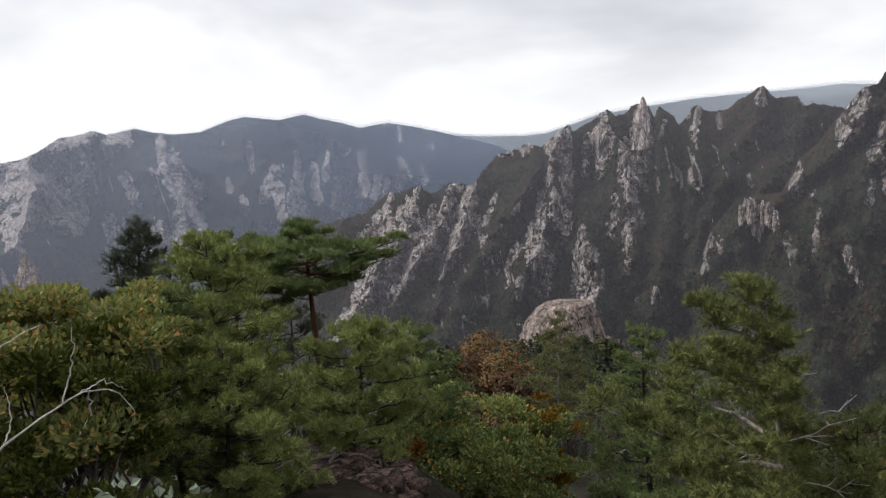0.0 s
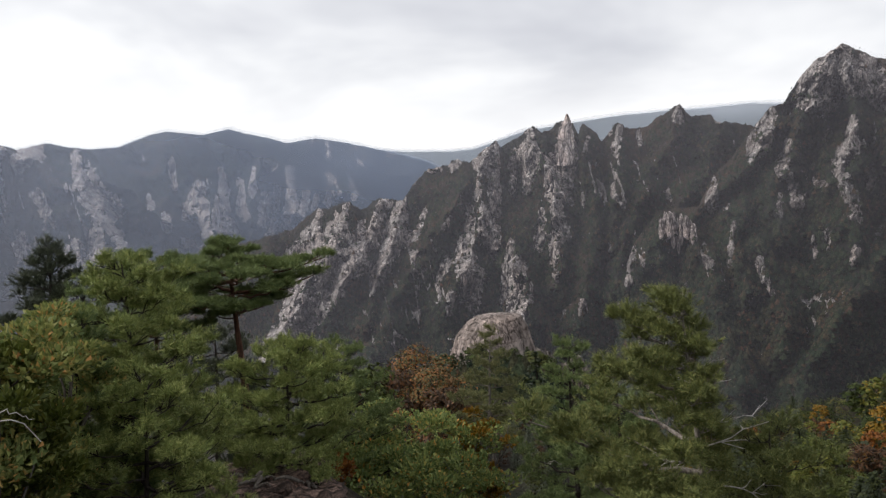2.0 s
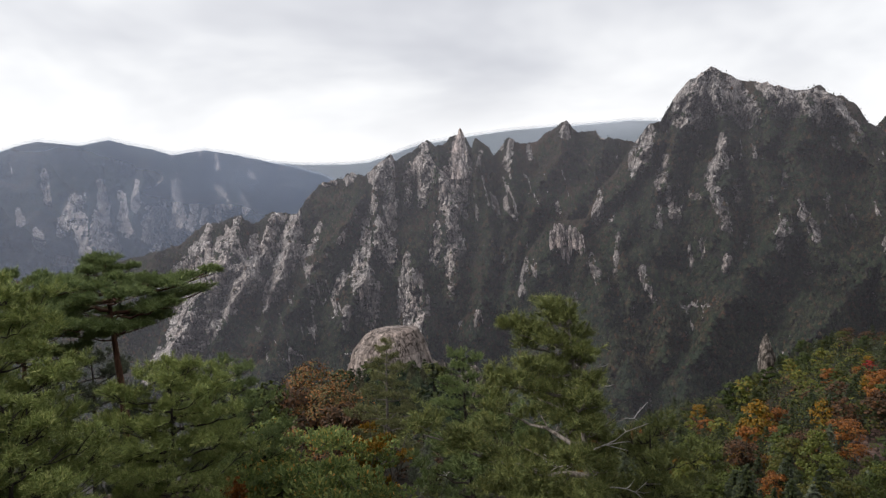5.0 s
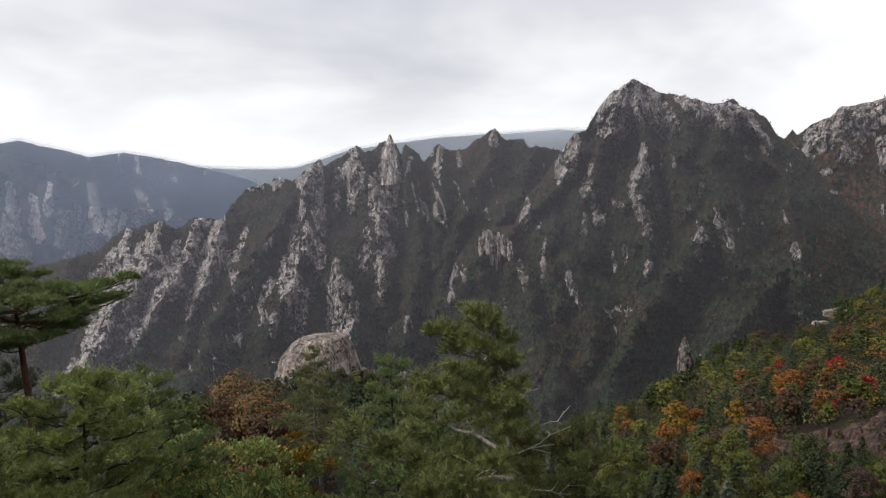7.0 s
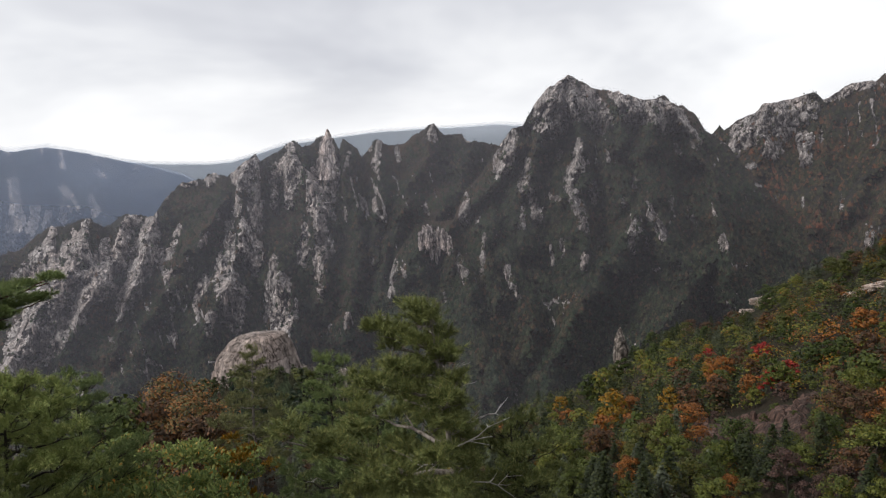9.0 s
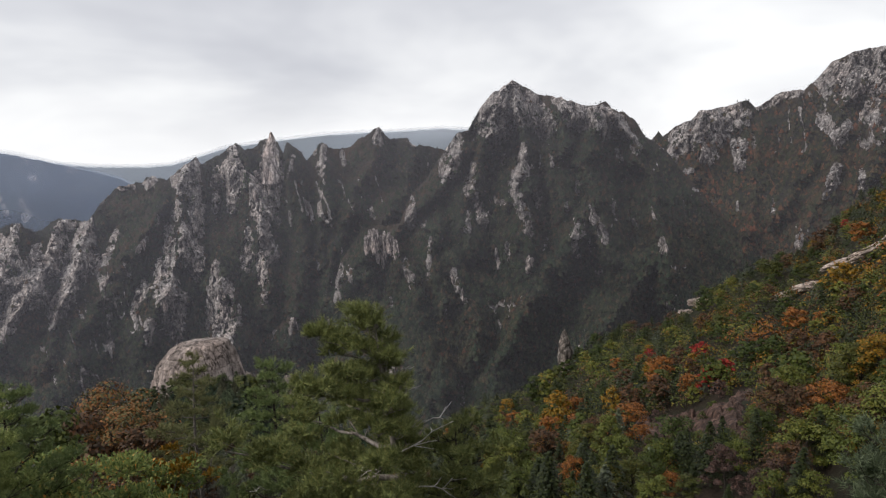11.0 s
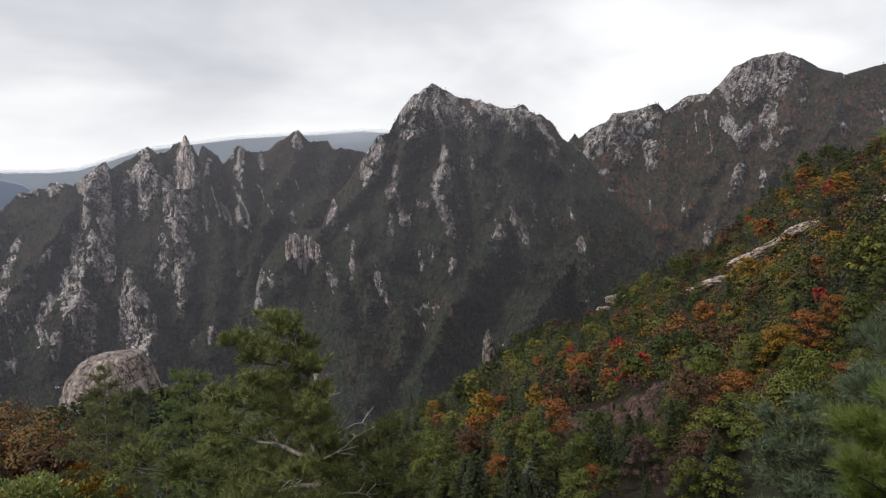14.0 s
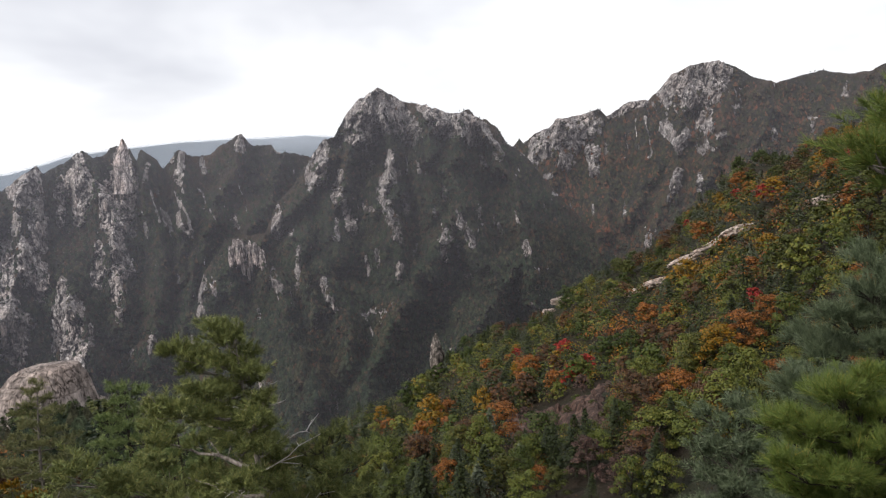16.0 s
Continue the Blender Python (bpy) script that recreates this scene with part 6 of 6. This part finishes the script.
def kind_of_tree(key, leaves, label, fir=False, fine=1.0):
    """Two shapes for each kind, fine ones for the near slope and coarse ones for the far."""
    made = []
    for seed in (1, 2):
        for near in (True, False):
            s = hash2(np.array([len(KINDS)]), np.array([seed]), 3)[0]
            if fir:
                made.append(conifer("conifer_tree", ORIGIN, 6.0, 1.9, label, leaves, int(1000 * s) + seed, LEAF_CLUMP * 1.35 if near else LEAF_CLUMP_FAR * 0.9, 15 if near else 12, 17 if near else 9, HILL))
            else:
                made.append(broadleaf("broadleaf_tree", ORIGIN, 6.0, 2.3, label, leaves, int(1000 * s) + seed, int((2700 if near else 900) / fine ** 1.6), (LEAF_CLUMP if near else LEAF_CLUMP_FAR) * fine, BARK_DARK, 1, 0.3, HILL, "tree", 19, True))
    KINDS[key] = made


kind_of_tree("green", LEAF_GREEN, "leafy green tree on the wooded hillside")
kind_of_tree("olive", LEAF_OLIVE, "olive green tree turning to autumn colour")
kind_of_tree("lime", LEAF_LIME, "yellow-green tree in early autumn leaf")
kind_of_tree("gold", LEAF_GOLD, "golden yellow autumn tree on the hillside")
kind_of_tree("orange", LEAF_ORANGE, "orange autumn tree on the hillside")
kind_of_tree("amber", LEAF_AMBER, "amber brown maple beside the pines", fine=0.6)
kind_of_tree("red", LEAF_RED, "bright red maple among green trees")
kind_of_tree("russet", LEAF_RUSSET, "russet brown tree on the hillside")
kind_of_tree("plum", LEAF_PLUM, "bare plum-brown shrub with thin twigs")
kind_of_tree("fir", LEAF_FIR, "dark green conifer on the wooded hillside", True)
kind_of_tree("pine", NEEDLE_DARK, "green conifer among autumn trees", True)
USED = {}


FAR = {}


def plant(key, bearing, distance, height, rng, top=None):
    g = at_ground(bearing, distance, 0.25)
    if top is not None:
        height = max(1.2, spot(bearing, top, distance).z - g.z)
    near = distance < 80
    src = KINDS[key][(0 if near else 1) + 2 * int(rng.integers(0, 2))]
    k = height / 6.0
    m = pose(g.x, g.y, g.z, rng.normal(0, 3), rng.normal(0, 3), rng.uniform(0, 360))
    if distance > 105:
        wide = k * rng.uniform(1.05, 1.4)
        FAR.setdefault(key, []).append((src, m @ Matrix.Diagonal((wide, wide, k, 1))))
        return None
    if src.name not in USED:
        USED[src.name] = src
        src.matrix_basis = m
        ob = src
    else:
        ob = copy_thing(src, m)
    wide = k * rng.uniform(0.85, 1.2)
    ob.scale = (wide, wide, k)
    return ob


rng = np.random.default_rng(77)
for key, b, e, d in (("red", 50.8, -13.6, 105), ("red", 49.4, -14.2, 104), ("orange", 56.0, -14.2, 95), ("orange", 45.8, -13.6, 120), ("orange", 45.2, -15.0, 112), ("gold", 42.0, -16.2, 100), ("gold", 37.6, -16.6, 110),
                     ("red", 35.4, -23.3, 62), ("red", 63.1, -8.5, 80), ("orange", 57.0, -9.8, 120), ("orange", 55.4, -9.6, 125), ("gold", 58.4, -6.4, 130), ("orange", 60.3, -5.9, 140), ("red", 62.0, -1.2, 190),
                     ("gold", 61.2, -7.2, 105), ("orange", 52.4, -12.8, 118), ("russet", 53.6, -13.0, 118), ("lime", 52.2, -15.0, 98), ("plum", 50.6, -19.8, 50), ("plum", 54.6, -20.1, 49), ("plum", 52.8, -21.2, 46), ("plum", 56.7, -21.0, 47),
                     ("lime", 42.5, -19.6, 62), ("lime", 45.0, -20.3, 60), ("green", 47.0, -19.6, 62), ("gold", 49.3, -19.5, 64), ("lime", 57.5, -16.5, 55), ("lime", 59.5, -17.2, 45), ("green", 61.5, -14.4, 60),
                     ("lime", 62.0, -13.2, 70), ("lime", 56.5, -21.0, 42), ("amber", 2.5, -13.3, 62), ("russet", 0.6, -14.6, 58), ("amber", 3.6, -15.0, 56), ("russet", 5.0, -16.0, 54), ("red", 54.5, -13.4, 100),
                     ("fir", 57.2, -11.4, 110), ("fir", 12.7, -14.2, 90), ("green", -3.0, -14.4, 40), ("fir", 29.5, -18.0, 70), ("fir", 32.0, -18.2, 80), ("lime", 33.5, -19.0, 70), ("russet", 36.5, -19.2, 76), ("orange", 56.6, -15.6, 90)):
    plant(key, b, d, 5, rng, e)
for b, d, h in ((4.6, 212, 5.5), (5.8, 206, 4.5), (7.0, 204, 4.0), (8.4, 200, 4.5), (9.8, 203, 4.0), (11.2, 206, 5.0), (12.4, 212, 6.0), (13.6, 216, 5.0), (3.4, 218, 6.0), (2.2, 222, 6.0)):
    plant("fir" if h > 4.6 else "green", b, d, h, rng)
lone = np.random.default_rng(8)
for key, b, e, d in (("green", 36.0, -15.4, 196), ("lime", 36.9, -14.9, 194), ("olive", 37.7, -14.5, 198), ("green", 38.5, -14.1, 196), ("fir", 39.2, -13.3, 196), ("lime", 39.9, -13.4, 192), ("green", 40.8, -12.9, 190)):
    plant(key, b, d, 5, lone, e)
WEIGHTS = [("green", 0.19), ("olive", 0.17), ("lime", 0.18), ("gold", 0.10), ("orange", 0.12), ("red", 0.014), ("russet", 0.10), ("fir", 0.22), ("pine", 0.06)]
names, chance = [w[0] for w in WEIGHTS], np.array([w[1] for w in WEIGHTS])
chance = chance / chance.sum()
for k in range(640):
    b = rng.uniform(24, 76)
    d = 42 * (240 / 42) ** (rng.random() ** 0.85)
    if 43.5 < b < 53.5 and 66 < d < 100:
        continue
    warm = fbm(b * 0.16, d * 0.02, 9, 2)
    c = chance.copy()
    if b < 46:
        c[[7, 8]] *= 2.0
    if warm < 0.48 or b < 43:
        c[[3, 4, 5]] *= 0.35
        c[[7, 8]] *= 1.6
    key = names[int(rng.choice(len(names), p=c / c.sum()))]
    plant("russet" if key == "red" and d < 95 else key, b, d, rng.uniform(2.8, 5.8) * (0.85 if d < 60 else 1.0), rng)
for k in range(110):
    b, d = rng.uniform(-12, 26), 34 * (235 / 34) ** rng.random()
    plant(str(rng.choice(["green", "fir", "pine", "olive", "russet", "fir"])), b, d, rng.uniform(3.0, 5.5) * (0.75 if d < 60 else 1.0), rng)


def undergrowth():
    """Low shrubs between the trees."""
    rng = np.random.default_rng(5)
    n = 6000
    b, d = np.radians(rng.uniform(-36, 78, n)), 12 * (245 / 12) ** rng.random(n)
    x, y = d * np.sin(b), d * np.cos(b)
    at = np.stack([x, y, ground_height(x, y) + rng.uniform(0.1, 0.9, n) * np.clip(d / 60, 0.4, 1.2)], -1)
    keep = ~((np.degrees(b) > 43.8) & (np.degrees(b) < 52.5) & (d > 70) & (d < 98)) & ~((np.degrees(b) > -13.5) & (np.degrees(b) < -5) & (d < 14.5))
    at, d = at[keep], d[keep]
    # a cluster of six leaves at each place
    at = np.repeat(at, 6, 0) + rng.normal(0, 0.35, (6 * len(at), 3)) * np.repeat(np.clip(d / 60, 0.35, 1.3), 6)[:, None]
    sizes = rng.uniform(0.7, 1.3, len(at)) * np.repeat(np.clip(d / 70, 0.3, 1.6), 6)
    V, F = scatter(LEAF_CLUMP, at, rng.normal(0, 0.4, at.shape) + np.array([0, 0, 0.9]), sizes, rng)
    ob = new("undergrowth", mesh_from("undergrowth", V, F, LEAF_UNDER))
    tagged(ob, "low olive and brown shrubs between the trees", "shrub", "", "stuff")


undergrowth()


def canopy(name, count, leaves, label, seed, per=70, low=20):
    """The closed canopy between the single trees: small leafy crowns."""
    rng = np.random.default_rng(seed)
    b, d = np.radians(rng.uniform(low, 78, count)), 56 * (240 / 56) ** rng.random(count)
    keep = ~((np.degrees(b) > 44) & (np.degrees(b) < 52.5) & (d > 68) & (d < 99))
    b, d = b[keep], d[keep]
    x, y = d * np.sin(b), d * np.cos(b)
    size = rng.uniform(0.9, 2.1, len(b)) * np.clip(d / 110, 0.6, 1.15)
    C = np.stack([x, y, ground_height(x, y) + size * 0.75], -1)
    dirs = rng.normal(0, 1, (len(b), per, 3))
    dirs /= np.linalg.norm(dirs, axis=2, keepdims=True)
    dirs[..., 2] = np.abs(dirs[..., 2]) * 1.1 - 0.25
    shell = rng.uniform(0.55, 1.0, (len(b), per, 1)) * (1 + 0.35 * np.sin(dirs[..., :1] * 5 + dirs[..., 1:2] * 4))
    at = (C[:, None] + dirs * shell * size[:, None, None]).reshape(-1, 3)
    ways = dirs.reshape(-1, 3) * 0.7 + rng.normal(0, 0.35, at.shape) + np.array([0, 0, 0.6])
    V, F = scatter(LEAF_CLUMP_FAR, at, ways, rng.uniform(0.5, 1.0, len(at)) * np.repeat(size, per) * 0.6, rng)
    tagged(new(name, mesh_from(name, V, F, leaves)), label, "forest", "", "stuff")


canopy("green_canopy", 1100, LEAF_GREEN, "dense green tree crowns on the hillside", 91)
canopy("olive_canopy", 620, LEAF_OLIVE, "dense olive tree crowns on the hillside", 92)
canopy("dark_canopy", 1500, LEAF_FIR, "dark conifer crowns on the hillside", 93)
canopy("russet_canopy", 360, LEAF_RUSSET, "russet tree crowns on the hillside", 94)
canopy("golden_canopy", 230, LEAF_GOLD, "golden tree crowns on the hillside", 95, low=46)
canopy("lime_canopy", 380, LEAF_LIME, "yellow-green tree crowns on the hillside", 96)
canopy("orange_canopy", 200, LEAF_ORANGE, "orange tree crowns on the hillside", 97, low=50)


def valley_forest():
    """Woods on the lower slopes and the valley floor, beyond the single trees."""
    rng = np.random.default_rng(15)
    n = 11000
    b, d = np.radians(rng.uniform(-45, 80, n)), 120 * (640 / 120) ** rng.random(n)
    x, y = d * np.sin(b), d * np.cos(b)
    keep = (d > 265) | (np.degrees(b) < 22)
    x, y, d, n = x[keep], y[keep], d[keep], int(keep.sum())
    S = rng.uniform(1.5, 3.2, n)
    V, F = crowns(np.stack([x, y, ground_height(x, y) + S * 0.5], -1), S, rng)
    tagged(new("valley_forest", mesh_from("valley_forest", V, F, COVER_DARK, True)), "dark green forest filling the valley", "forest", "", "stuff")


valley_forest()


def rock_face():
    """The bare brown rock slab on the hillside, laid over the slope."""
    b = np.linspace(43.2, 53.2, 130)[None, :]
    d = np.linspace(68, 100, 70)[:, None]
    x, y = d * np.sin(np.radians(b)), d * np.cos(np.radians(b))
    z = ground_height(x, y)
    edge = smooth(0, 0.22, np.minimum(np.minimum(b - 43.2, 53.2 - b) / 10, np.minimum(d - 68, 100 - d) / 32) + (fbm(b * 0.8, d * 0.12, 4, 3) - 0.5) * 0.2)
    block, gap = cells(b * 0.9 + d * 0.12, d * 0.16, 21)
    z = z - 0.6 + edge * (1.2 + 1.6 * (ridged(b * 0.7 + d * 0.09, d * 0.06, 8, 3) - 0.5) + 0.9 * (block - 0.5) - 0.3 * (1 - smooth(0, 0.2, gap)))
    mesh_grid("bare_rock_slope", np.stack([x, y, z], -1), None, GRANITE_PINK, "", "bare brownish rock slab on the steep hillside", "rock", facets=True)


rock_face()

rng = np.random.default_rng(88)
for k in range(16):
    b, d = (rng.uniform(43.5, 53.0), rng.uniform(68, 76)) if k < 9 else (rng.uniform(43.5, 53), rng.uniform(92, 100))
    plant(str(rng.choice(["green", "lime", "olive", "russet", "fir", "plum"])), b, d, rng.uniform(1.6, 3.2), rng)
for b, d in ((46.4, 84), (48.9, 88), (45.2, 90), (51.0, 82)):
    plant("olive", b, d, rng.uniform(1.0, 1.7), rng)
for k in range(26):
    b = rng.uniform(3.6, 13.4)
    plant(str(rng.choice(["fir", "green", "fir", "olive", "pine"])), b, rng.uniform(190, 214), 5, rng, -13.2 - 0.12 * abs(b - 8.5) - rng.uniform(0, 1.1))


rng = np.random.default_rng(99)
for k in range(120):
    b = rng.uniform(36, 68)
    plant(str(rng.choice(["fir", "green", "fir", "olive", "pine", "russet"])), b, rng.uniform(195, 236), rng.uniform(3.2, 5.6), rng)


def far_woods():
    """The trees further up the slope, one mesh for each kind; kinds that stand nowhere near go."""
    for key, trees in FAR.items():
        V, F, n = [], [], 0
        for src, m in trees:
            me = [c for c in src.children if c.name.startswith("crown")][0].data
            v, f = np.empty(3 * len(me.vertices)), np.empty(len(me.loops), dtype=np.int32)
            me.vertices.foreach_get("co", v)
            me.loops.foreach_get("vertex_index", f)
            q = np.array(m)
            V.append(v.reshape(-1, 3) @ q[:3, :3].T + q[:3, 3])
            F.append(f.reshape(-1, 4) + n)
            n += len(me.vertices)
        leaves = me.materials[0]
        label = trees[0][0].get("label", "") or "autumn trees further up the hillside"
        tagged(new("hillside_woods", mesh_from("hillside_woods", np.concatenate(V), np.concatenate(F), leaves)), label, "forest", "", "stuff")
    for made in KINDS.values():
        for src in made:
            if src.name not in USED:
                for c in list(src.children):
                    bpy.data.objects.remove(c)
                bpy.data.objects.remove(src)


far_woods()
